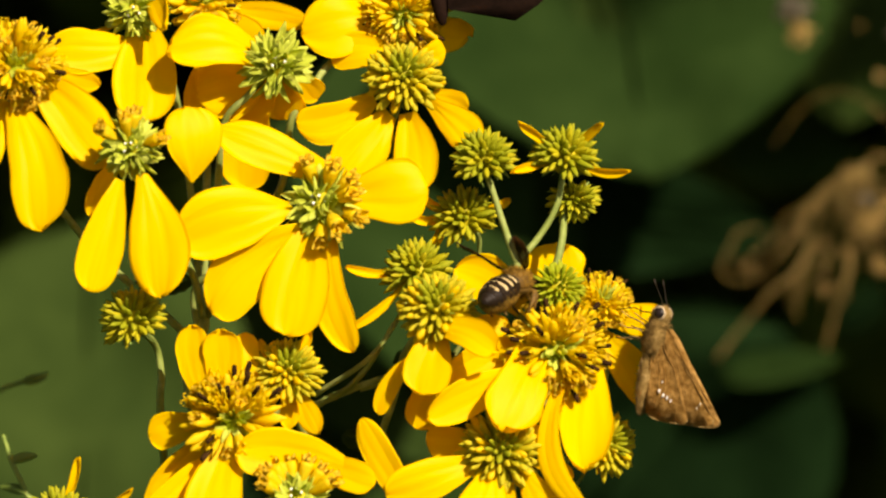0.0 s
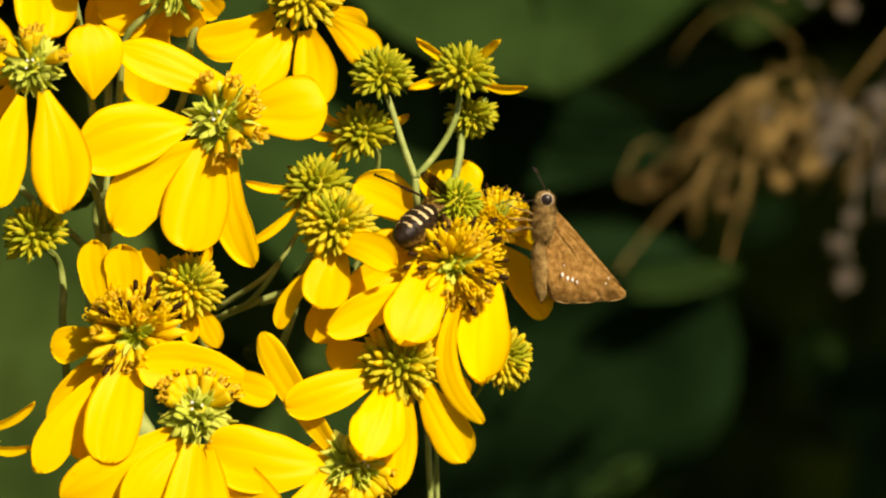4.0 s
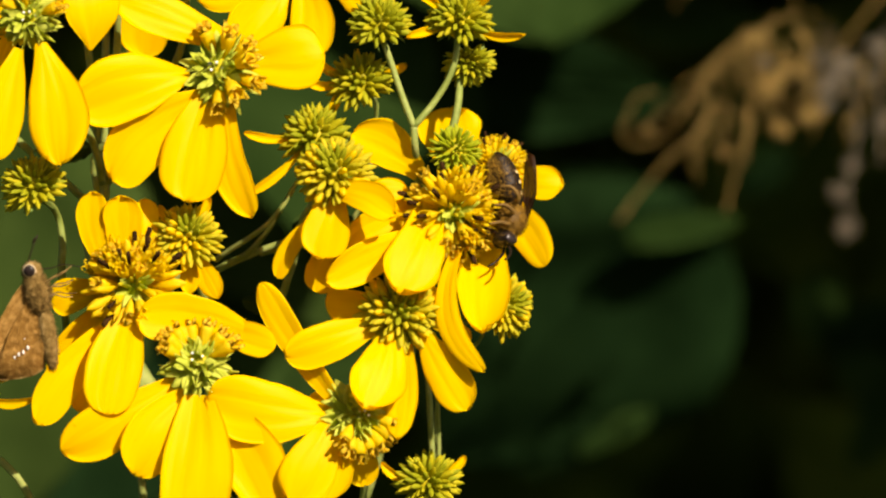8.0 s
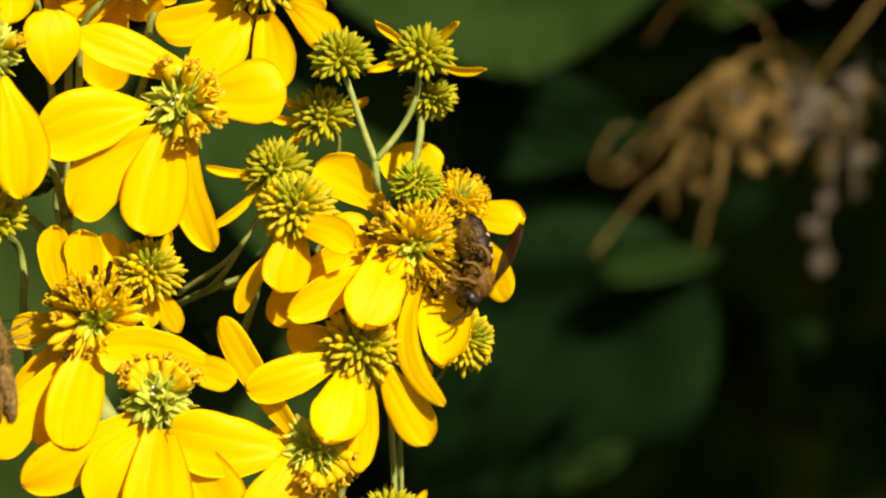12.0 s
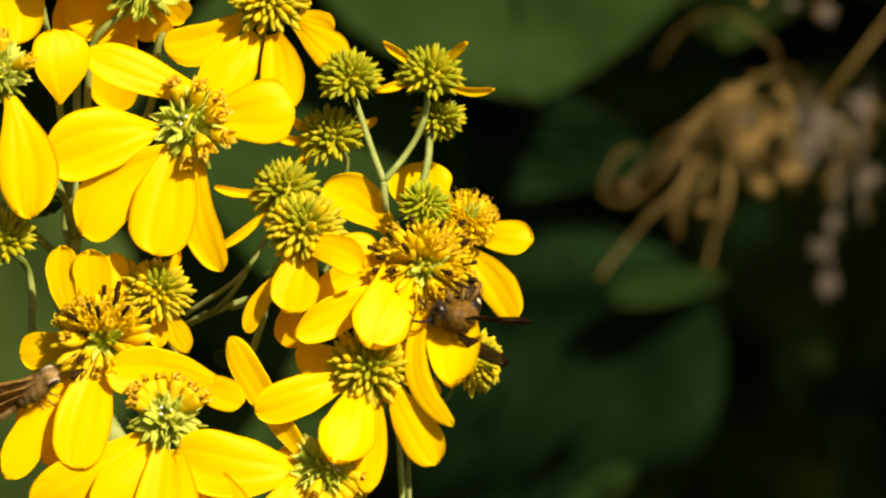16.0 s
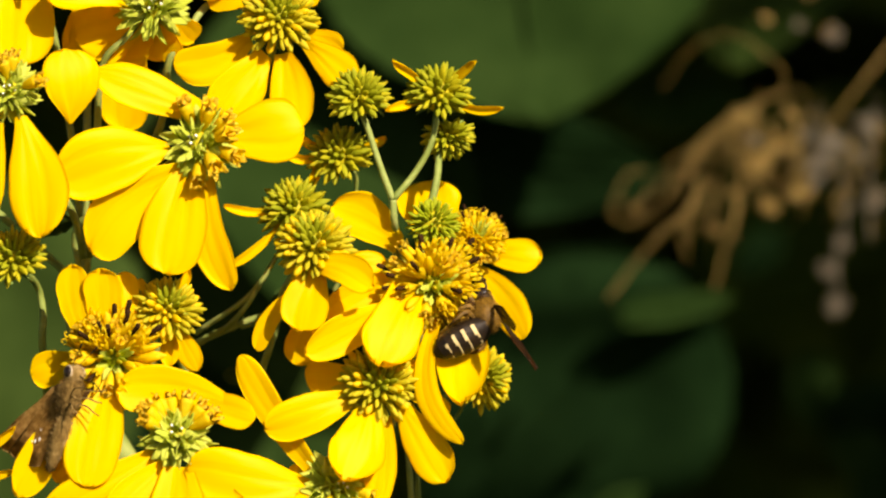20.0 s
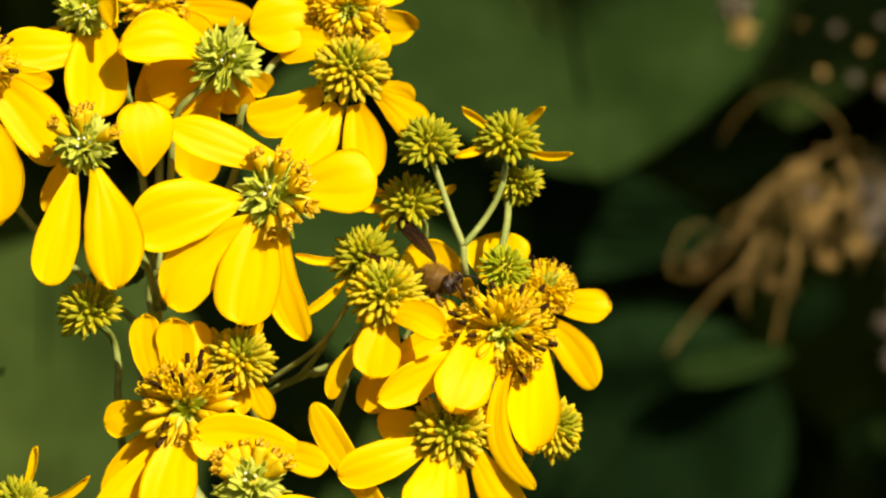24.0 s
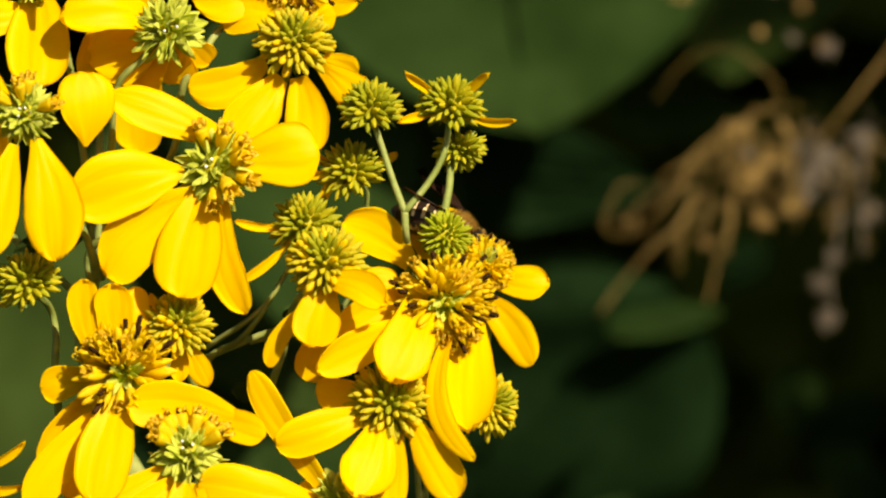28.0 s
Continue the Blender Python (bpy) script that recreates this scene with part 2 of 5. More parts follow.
def behind(x, z, depth):
    """A place in true mm: to the right, up, and away from the flowers."""
    return Vector((x * MM, depth * MM, HEIGHT + z * MM))


def mesh_of(name, verts, faces, mats, idx=None, smooth=True, uvs=None, flat=()):
    me = bpy.data.meshes.new(name)
    me.from_pydata(verts, [], faces)
    for m in mats:
        me.materials.append(m)
    if idx is not None:
        me.polygons.foreach_set("material_index", idx)
    soft_face = [smooth] * len(faces)
    for i in flat:
        soft_face[i] = False
    me.polygons.foreach_set("use_smooth", soft_face)
    if uvs is not None:
        layer = me.uv_layers.new(name="UVMap")
        for lp in me.loops:
            layer.data[lp.index].uv = uvs[lp.vertex_index]
    me.update()
    return me


def part(name, me, parent, m=None, label=""):
    ob = new(name, me)
    ob.parent = parent
    if m is not None:
        ob.matrix_local = m
    return tagged(ob, label) if label else ob


def thing(name, place, label, category, group="", kind=""):
    ob = new(name)
    ob.empty_display_size = 0.005
    ob.matrix_world = Matrix.Translation(place)
    return tagged(ob, label, category, group, kind)


def lathe(profile, n=7):
    """profile: (radius, height) pairs; returns verts and faces round z."""
    v, f = [], []
    for r, h in profile:
        for k in range(n):
            a = 2 * math.pi * k / n
            v.append((r * math.cos(a), r * math.sin(a), h))
    for j in range(len(profile) - 1):
        for k in range(n):
            f.append((j * n + k, j * n + (k + 1) % n, (j + 1) * n + (k + 1) % n, (j + 1) * n + k))
    f.append(tuple(range((len(profile) - 1) * n, len(profile) * n)))
    f.append(tuple(range(n - 1, -1, -1)))
    return v, f


def smooth_path(points, steps=6):
    """Catmull-Rom through the points."""
    p = [Vector(q) for q in points]
    p = [p[0] * 2 - p[1]] + p + [p[-1] * 2 - p[-2]]
    out = []
    for i in range(1, len(p) - 2):
        a, b, c, d = p[i - 1:i + 3]
        for s in range(steps):
            t = s / steps
            out.append(0.5 * (2 * b + (c - a) * t + (2 * a - 5 * b + 4 * c - d) * t * t + (3 * b - a - 3 * c + d) * t ** 3))
    out.append(p[-2])
    return out


def tube(points, radii, n=8, steps=6, rough=0.0, seed=0):
    """A tapered stem through points; radii at its two ends."""
    pts = smooth_path(points, steps)
    rnd = random.Random(seed)
    v, f = [], []
    side = None
    for i, p in enumerate(pts):
        d = (pts[min(i + 1, len(pts) - 1)] - pts[max(i - 1, 0)]).normalized()
        if side is None:
            side = d.orthogonal().normalized()
        side = (side - d * side.dot(d)).normalized()
        up = d.cross(side)
        r = radii[0] + (radii[1] - radii[0]) * i / (len(pts) - 1)
        for k in range(n):
            a = 2 * math.pi * k / n
            w = r * (1 + rough * (rnd.random() - 0.5))
            v.append(tuple(p + side * math.cos(a) * w + up * math.sin(a) * w))
    m = len(pts)
    for i in range(m - 1):
        for k in range(n):
            f.append((i * n + k, i * n + (k + 1) % n, (i + 1) * n + (k + 1) % n, (i + 1) * n + k))
    f.append(tuple(range((m - 1) * n, m * n)))
    f.append(tuple(range(n - 1, -1, -1)))
    return v, f


def aim(direction, spin=0.0):
    """Rotation that turns +z to the direction."""
    return Vector(direction).to_track_quat("Z", "Y").to_matrix().to_4x4() @ Matrix.Rotation(spin, 4, "Z")


# ---- flower parts ----
def bud_floret_mesh(name, mat, belly=0.085, blunt=0.9):
    v, f = lathe([(0.05, 0), (0.07, 0.3), (belly, 0.6), (belly * blunt, 0.84), (belly * blunt * 0.55, 0.96), (0.012, 1.0)], 7)
    return mesh_of(name, v, f, [mat])


def open_floret_mesh(name, dark, seed):
    """A tubular floret with five recurved lobes; where dark, the brown anther tube stands out of it."""
    rnd = random.Random(seed)
    v, f = lathe([(0.04, 0), (0.055, 0.28), (0.10, 0.5), (0.122, 0.72), (0.11, 0.84)], 8)
    f = f[:-2]
    idx = [0] * len(f)
    for k in range(5):
        a = 2 * math.pi * (k + 0.3 * rnd.random()) / 5
        c, s = math.cos(a), math.sin(a)
        o = len(v)
        for r, h, w in ((0.108, 0.80, 0.066), (0.116, 0.90, 0.056), (0.124, 0.99, 0.034), (0.138, 1.05 - 0.05 * rnd.random(), 0.006)):
            for e in (-1, 1):
                v.append((r * c - e * w * s, r * s + e * w * c, h))
                v.append((r * 0.88 * c - e * w * 0.8 * s, r * 0.88 * s + e * w * 0.8 * c, h - 0.018))
        for j in range(3):
            b = o + 4 * j
            f += [(b, b + 2, b + 6, b + 4), (b + 1, b + 5, b + 7, b + 3), (b, b + 4, b + 5, b + 1), (b + 2, b + 3, b + 7, b + 6)]
            idx += [2] * 4
    if dark:
        tv, tf = lathe([(0.04, 0.7), (0.046, 0.95), (0.05, 1.08), (0.046, 1.2), (0.02, 1.23)], 6)
        o = len(v)
        v += tv
        f += [tuple(q + o for q in g) for g in tf]
        idx += [1] * len(tf)
    else:
        for e in (-1, 1):
            pts = [(0, 0, 0.75), (0.015 * e, 0, 1.0), (0.04 * e, 0, 1.1), (0.085 * e, 0.01, 1.12), (0.10 * e, 0.02, 1.06)]
            tv, tf = tube(pts, (0.018, 0.014), 5, 3)
            o = len(v)
            v += tv
            f += [tuple(q + o for q in g) for g in tf]
            idx += [2] * len(tf)
    return mesh_of(name, v, f, [FLORET_YELLOW, ANTHER, FLORET_YELLOW], idx)


def blade_mesh(name, mat, width, length=1.0, fold=0.35, bend=0.25):
    """A narrow folded, pointed bract along +z with thickness."""
    v, f = [], []
    n = 6
    for side in (0, 1):
        for i in range(n):
            s = i / (n - 1)
            w = width * (0.55 + 0.9 * s - 1.4 * s * s) + 0.004
            for r in (-1, 0, 1):
                y = bend * s * s + abs(r) * w * fold - side * 0.02
                v.append((r * w, y, s * length))
    m = n * 3
    for i in range(n - 1):
        for r in range(2):
            a = i * 3 + r
            f.append((a, a + 1, a + 4, a + 3))
            f.append((m + a, m + a + 3, m + a + 4, m + a + 1))
        for r in (0, 2):
            a = i * 3 + r
            f.append((a, a + 3, m + a + 3, m + a))
    f.append((n * 3 - 3, n * 3 - 2, n * 3 - 1, m + n * 3 - 1, m + n * 3 - 2, m + n * 3 - 3))
    return mesh_of(name, v, f, [mat])


dv, df = lathe([(0.4, 0), (0.9, 0.4), (1.0, 0.9), (0.8, 1.5), (0.3, 1.85)], 8)
DROP_MESH = mesh_of("nectar_drop", dv, df, [DROP])
BUD_GREEN = bud_floret_mesh("floret_bud_green", FLORET_GREEN, 0.08, 0.75)
sv, sf = lathe([(0.05, 0), (0.07, 0.3), (0.082, 0.58), (0.068, 0.78), (0.036, 0.93), (0.006, 1.04)], 7)
BUD_SHARP = mesh_of("floret_bud_sharp", sv, sf, [FLORET_OLIVE])
BUD_POINT = mesh_of("floret_bud_point", sv, sf, [FLORET_GREEN])
BUD_FRESH = bud_floret_mesh("floret_bud_fresh", FLORET_FRESH, 0.075, 0.8)
bv, bf = lathe([(0.045, 0), (0.06, 0.3), (0.076, 0.6), (0.07, 0.8), (0.042, 0.94), (0.01, 1.02)], 7)
BUD_LIME = mesh_of("floret_bud_lime", bv, bf, [FLORET_LIME])
BUD_YELLOW = bud_floret_mesh("floret_bud_yellow", FLORET_YELLOW, 0.09)
lv, lf = lathe([(0.03, 0), (0.042, 0.35), (0.064, 0.58), (0.07, 0.74), (0.052, 0.88), (0.03, 0.98), (0.006, 1.06)], 7)
BUD_LONG = mesh_of("floret_bud_long", lv, lf, [FLORET_YELLOW])
LONG_GOLD = mesh_of("floret_bud_gold", lv, lf, [FLORET_GOLD])
OPEN = [open_floret_mesh("floret_open", False, s) for s in range(3)]
OPEN_DARK = [open_floret_mesh("floret_open_dark", True, s) for s in range(2)]


def trumpet_mesh(name, seed):
    """A fat open floret: swollen tube, five pointed lobes turned back, brown throat and a forked style."""
    rnd = random.Random(seed)
    v, f = lathe([(0.05, 0), (0.055, 0.28), (0.10, 0.45), (0.125, 0.7), (0.115, 0.86), (0.085, 0.84), (0.03, 0.74)], 10)
    idx = [0] * 50 + [1] * (len(f) - 50)
    for k in range(5):
        a = 2 * math.pi * (k + 0.3 * rnd.random()) / 5
        c, s = math.cos(a), math.sin(a)
        o = len(v)
        for r, h, w in ((0.112, 0.82, 0.066), (0.128, 0.92, 0.055), (0.15, 0.99, 0.036), (0.175, 1.02 - 0.04 * rnd.random(), 0.006)):
            for e in (-1, 1):
                v.append((r * c - e * w * s, r * s + e * w * c, h))
                v.append((r * 0.9 * c - e * w * 0.8 * s, r * 0.9 * s + e * w * 0.8 * c, h - 0.02))
        for j in range(3):
            b = o + 4 * j
            f += [(b, b + 2, b + 6, b + 4), (b + 1, b + 5, b + 7, b + 3), (b, b + 4, b + 5, b + 1), (b + 2, b + 3, b + 7, b + 6)]
            idx += [2] * 4
    for e in (-1, 1):
        tv, tf = tube([(0, 0, 0.7), (0.012 * e, 0, 0.98), (0.05 * e, 0, 1.06), (0.09 * e, 0.01, 1.0)], (0.022, 0.014), 5, 3)
        o = len(v)
        v += tv
        f += [tuple(q + o for q in g) for g in tf]
        idx += [2 if e > 0 else 1] * len(tf)
    return mesh_of(name, v, f, [FLORET_YELLOW, THROAT, LOBE], idx)


TRUMPET = [trumpet_mesh("floret_trumpet", s) for s in range(3)]
CHAFF_MESH = [blade_mesh("chaff_bract", CHAFF, w, 1.0, 0.6, b) for w, b in ((0.2, 0.1), (0.24, 0.3), (0.17, -0.15))]
BRACT_MESH = [blade_mesh("green_bract", BRACT, w, 1.0, 0.3, b) for w, b in ((0.14, -0.25), (0.17, -0.45))]


def petal_mesh(base, tip, width, arch, roll, cup, rnd, notch=0.03, groove=1.0, bend=0.0, claw=0.3):
    """A petal from base to tip, in mm: widest past the middle, pleated lengthwise, arched towards its face."""
    base, tip = Vector(base), Vector(tip)
    along = tip - base
    length = along.length
    d = along.normalized()
    wide = d.cross(Vector((0, 1, 0)))
    if wide.length < 0.1:
        wide = Vector((1, 0, 0))
    wide.normalize()
    wide = Matrix.Rotation(radians(roll), 3, d) @ wide
    face = wide.cross(d)
    if face.y > 0 and abs(roll) < 80:
        face = -face
    n, m = 16, 17
    ph = rnd.uniform(-0.4, 0.4)
    drift = rnd.uniform(-0.06, 0.06)
    lop = rnd.uniform(-0.16, 0.16)
    curl = (rnd.choice((-0.5, 0.3, 0.9)), rnd.choice((-0.4, 0.3, 0.8)))
    twist = rnd.uniform(-0.16, 0.16)
    teeth = rnd.uniform(0.3, 1.0)
    v, uv, f = [], [], []
    for side in (0, 1):
        for i in range(n):
            s = 1 - (1 - i / (n - 1)) ** 1.5
            if s > 0.6:
                q = (s - 0.6) / 0.4
                w = 0.94 * math.sqrt(max(0.0, 1 - q ** 2.6)) + 0.1
            else:
                q = s / 0.6
                w = claw + (1 - claw) * (q * q * (3 - 2 * q)) ** 0.62
            w *= width / 2 * (1 + 0.035 * math.sin(7 * s + ph * 9) + 0.015 * math.sin(19 * s + ph * 23))
            c = base + along * s + face * arch * length * 4 * s * (1 - s) * 0.5 + wide * (bend * length * 4 * s * (1 - s) + drift * length * math.sin(3.1 * s))
            for j in range(m):
                r = -1 + 2 * j / (m - 1)
                lift = cup * width * (r * r - 0.3) * (0.3 + 0.7 * s)
                for crease, deep in ((-0.36 + 0.1 * ph, 0.04), (0.34 + 0.12 * ph, 0.036), (0.02 + 0.3 * ph, 0.02)):
                    lift -= groove * deep * width * math.exp(-((r - crease * (0.6 + 0.4 * s)) / 0.11) ** 2) * min(1, s * 3) * (1.0 - 0.6 * s)
                lift += 0.028 * width * math.sin(4 * s + 2.5 * r + ph * 20) + twist * width * r * (s - 0.5)
                lift += curl[r > 0] * width * max(0, abs(r) - 0.62) ** 2 * s * (0.6 + 0.4 * math.sin(5 * s + ph * 11))
                back_off = -notch * length * (math.cos(r * 5.5 + ph) + r * r) * max(0, s - 0.75) * 3
                back_off += teeth * 0.007 * length * math.cos(r * 12 + ph * 13) * max(0, s - 0.8) * 5
                p = c + wide * (r + lop * (1 - r * r) * s) * w + face * (lift - side * 0.22) + d * back_off
                v.append(tuple(p * MM))
                uv.append((s, j / (m - 1)))
    k = n * m
    rim = []
    for i in range(n - 1):
        for j in range(m - 1):
            a = i * m + j
            f.append((a, a + 1, a + m + 1, a + m))
            f.append((k + a, k + a + m, k + a + m + 1, k + a + 1))
        for j in (0, m - 1):
            a = i * m + j
            rim.append(len(f))
            f.append((a, a + m, k + a + m, k + a))
    for j in range(m - 1):
        a = (n - 1) * m + j
        rim.append(len(f))
        f.append((a, a + 1, k + a + 1, k + a))
    return mesh_of("petal", v, f, [PETAL], uvs=uv, flat=rim)


def flower(kind, x, z, depth, radius, axis, petals=(), label="", stem=(), claws=(), seed=1, stem_width=0.55, dark_share=0.38, dark_low=0.06, open_at=()):
    """One flower head. x, z, depth: its centre in mm; radius of its disc; axis: where the disc faces (right, away, up).
    petals: (tip x, tip z, width, tip depth against the head, roll, arch[, base x, base z, base depth[, bend, base width]]); claws: narrow young petals
    (tip x, tip z, tip depth). stem: (x, z, depth) points from the head down."""
    rnd = random.Random(seed * 77 + 5)
    q = (936.8 + depth) / 936.8
    head = thing("flower_bud" if kind in ("bud", "tight") else "flower", at(x, z, depth), label or "yellow wingstem flower head on a green stalk", "flower", "wingstem flower heads")
    ax = Vector(axis).normalized()
    turn = aim(ax)
    core_r = radius * {"bud": 0.56, "ball": 0.56, "open": 0.4, "chaff": 0.42, "tight": 0.6}[kind]
    cv, cf = lathe([(core_r * 0.35, -core_r * 0.9), (core_r * 0.85, -core_r * 0.5), (core_r, 0), (core_r * 0.85, core_r * 0.55), (core_r * 0.45, core_r * 0.9), (0.1, core_r)], 10)
    core = part("disc", mesh_of("disc", [tuple(Vector(p) * MM) for p in cv], cf, [FLORET_FRESH if kind == "open" else FLORET_LIME]), head, turn.copy())

    def put(name, me, polar, turn_by, start, length, fat=1.0):
        d = Vector((math.sin(polar) * math.cos(turn_by), math.sin(polar) * math.sin(turn_by), math.cos(polar)))
        ob = new(name, me)
        ob.parent = core
        ob.matrix_local = Matrix.Translation(d * start * MM) @ aim(d, rnd.random() * 6) @ Matrix.Diagonal((length * MM * fat * 1.12, length * MM * fat * 1.12, length * MM, 1))
        return ob

    gold = math.pi * (3 - math.sqrt(5))
    total = {"bud": 92, "ball": 112, "open": 72, "chaff": 84, "tight": 120}[kind]
    top = radians({"bud": 108, "ball": 102, "open": 88, "chaff": 108, "tight": 112}[kind])
    for i in range(total):
        u = (i + 0.5) / total
        polar = math.acos(1 - u * (1 - math.cos(top))) + rnd.uniform(-0.05, 0.05)
        az = i * gold + rnd.uniform(-0.12, 0.12)
        ln = radius * rnd.uniform(0.66, 0.80) * (1.0 if kind != "chaff" else 1.1)
        st = radius * 0.28
        if kind == "bud":
            me = BUD_POINT if rnd.random() < 0.8 - 0.5 * u else BUD_SHARP
            put("floret", me, polar, az, st, ln * (0.9 + 0.16 * u), rnd.uniform(1.4, 1.65))
        elif kind == "tight":
            put("floret", BUD_FRESH, polar, az, radius * 0.3, ln * 0.95, 1.05)
        elif kind == "ball":
            me = BUD_GREEN if u < 0.14 and rnd.random() < 0.9 else (BUD_LIME if rnd.random() < 0.8 else BUD_YELLOW)
            put("floret", me, polar, az, st, ln * (0.88 + 0.24 * u), rnd.uniform(1.25, 1.5))
            if i % 7 == 3:
                put("chaff_bract", CHAFF_MESH[2], polar + 0.07, az + 0.09, st, ln * 0.95, 0.7)
        elif kind == "open":
            polar += rnd.uniform(-0.12, 0.12)
            d = turn.to_3x3() @ Vector((math.sin(polar) * math.cos(az), math.sin(polar) * math.sin(az), math.cos(polar)))
            pick = rnd.random()
            if u < 0.14:
                put("chaff_bract" if i % 3 else "floret", rnd.choice(CHAFF_MESH) if i % 3 else BUD_LIME, polar, az, st * 0.8, ln * 0.72, 1.0)
            elif pick < (dark_share if d.z > 0.42 else dark_low):
                put("floret", rnd.choice(OPEN_DARK), polar, az, st, ln * rnd.uniform(0.95, 1.1), rnd.uniform(1.15, 1.4))
            elif pick > 0.86 or d.z < -0.6:
                put("floret", rnd.choice(TRUMPET), polar, az, st, ln * rnd.uniform(0.92, 1.1), rnd.uniform(1.0, 1.2))
            elif pick > 0.66:
                put("floret", OPEN[i % 3], polar, az, st, ln * rnd.uniform(0.95, 1.1), rnd.uniform(1.2, 1.4))
            else:
                put("floret", BUD_LONG if i % 4 else LONG_GOLD, polar, az, st, ln * rnd.uniform(0.9, 1.15), rnd.uniform(1.5, 1.8))
            if i % 4 == 0:
                put("chaff_bract", rnd.choice(CHAFF_MESH), polar + 0.08, az + 0.1, st, ln * 0.78, 0.9)
        else:
            put("chaff_bract", rnd.choice(CHAFF_MESH), polar, az, st * 0.6, ln * (0.68 + 0.42 * u), rnd.uniform(1.15, 1.5))
    if kind == "chaff":
        for j in range(5):
            po = 0.1 + 0.28 * rnd.random()
            put("floret", BUD_GREEN, po, j * 1.26, st * 0.7, radius * 0.32, 1.6)
            if j < 4:
                put("nectar_drop", DROP_MESH, po + 0.06, j * 1.26, st * 0.7 + radius * 0.30, radius * 0.038, 1.0)
    for j, deg in enumerate(open_at):
        side = turn.inverted().to_3x3() @ Vector((math.cos(radians(deg)), 0, math.sin(radians(deg))))
        put("floret", TRUMPET[j % 3], rnd.uniform(0.85, 1.25), math.atan2(side.y, side.x), st * 0.9, radius * rnd.uniform(0.95, 1.15), 1.25)
    # green bracts under the head
    for j in range(9):
        d_polar = radians(118 + 26 * rnd.random())
        ob = put("bract", rnd.choice(BRACT_MESH), d_polar, j * 0.7 + rnd.random() * 0.3, radius * 0.22, radius * rnd.uniform(0.5, 0.72), 1.0)
    for p in petals:
        tx, tz, width, tdep, roll, arch = p[:6]
        tip = Vector(((tx - x) * q, tdep, (tz - z) * q))
        if len(p) > 6:
            b0 = Vector(((p[6] - x) * q, p[8], (p[7] - z) * q))
        else:
            flat = Vector((tip.x, 0, tip.z))
            b0 = flat.normalized() * min(radius * 0.38, flat.length * 0.3) + Vector((0, radius * 0.2, 0)) - ax * radius * 0.1
        me = petal_mesh(b0, tip, width * 1.08 * q, arch, roll, rnd.uniform(0.0, 0.06), rnd, notch=rnd.uniform(0.0, 0.018), bend=p[9] if len(p) > 9 else 0.0, claw=p[10] if len(p) > 10 else (0.06 if len(p) > 6 else 0.34))
        part("petal", me, head)
    for tx, tz, tdep in claws:
        tip = Vector(((tx - x) * q, tdep, (tz - z) * q))
        b0 = Vector((tip.x, 0, tip.z)).normalized() * radius * 0.35 + Vector((0, 0.5, 0))
        me = petal_mesh(b0, tip, radius * 0.27, rnd.uniform(0.0, 0.15), rnd.uniform(-20, 20), 0.5, rnd, 0.0, 0.2, bend=-math.copysign(rnd.uniform(0.05, 0.14), tip.x) * min(1, abs(tip.x) / 5))
        part("petal", me, head)
    if stem:
        pts = [-ax * core_r * 0.6 * MM]
        origin = at(x, z, depth)
        pts += [at(*s) - origin for s in stem]
        v, f = tube(pts, (stem_width * 0.9 * MM, stem_width * 1.15 * MM), 8, 6, 0.1, seed)
        part("stem", mesh_of("stem", v, f, [STEM]), head)
    return head


# ---- the flower heads ----
F1 = flower("open", -82.1, 38.9, -3, 6.6, (0.25, -0.9, 0.25), [
    (-77.4, 15.1, 8.1, -6, 4, 0.1, -82.0, 33.2, -1, 0.02, 0.35), (-68.4, 24.7, 7.7, 2, -6, 0.1, -78.8, 37.2, 1, 0.0, 0.45),
    (-90.7, 22.2, 7.6, -5, 0, 0.1, -83.0, 33.9, 1, 0, 0.35), (-93.4, 42.5, 7.4, 2, 0, 0.1, -84.7, 40.0, 1, 0, 0.35),
    (-70.2, 36.6, 3.3, 9, 10, 0.06, -77.8, 39.0, 5, 0, 0.4), (-68.4, 45.7, 1.1, 15, 50, 0.05, -78.5, 43.8, 10, -0.05, 0.4)],
    stem=[(-81.6, 28.9, 16), (-71.6, 14.1, 28), (-55.8, -0.6, 32)], seed=1)
F2 = flower("chaff", -64.6, 47.3, 7, 5.0, (-0.1, -0.9, -0.2), [
    (-77.1, 41.2, 5.9, -4, 5, 0.08, -63.8, 41.8, 1, -0.03, 0.5), (-62.5, 31.0, 8.7, -5, 3, 0.1, -63.1, 44.6, 1, 0, 0.5),
    (-59.5, 44.4, 3.3, -9, 20, 0.12, -62.7, 49.7, 2, 0.03, 0.4), (-67.9, 57.9, 7.4, 5, 0, 0.1, -65.7, 50.5, 1, 0, 0.4)],
    stem=[(-59.4, 39.0, 16), (-56.0, 20.8, 22), (-54.1, -0.6, 26)], seed=2)
F3 = flower("chaff", -65.1, 27.2, -8, 5.0, (0.0, -1.0, 0.05), [
    (-70.7, 6.2, 6.0, -3, -6, 0.05, -66.6, 22.6, -1, -0.05, 0.22), (-60.2, 5.5, 7.9, -4, 5, 0.07, -63.4, 23.4, -1, 0.0, 0.2),
    (-71.0, 17.0, 3.6, 6, 15, 0.05, -67.6, 25.3, 3, -0.05, 0.3), (-56.8, 33.4, 8.1, 1, 20, 0.26, -56.2, 22.3, 2, 0.0, 0.05)],
    stem=[(-62.6, 21.6, 8), (-55.9, 9.3, 14), (-54.2, 2.7, 20)], open_at=(100, 82, 145, 150, 15), seed=3)
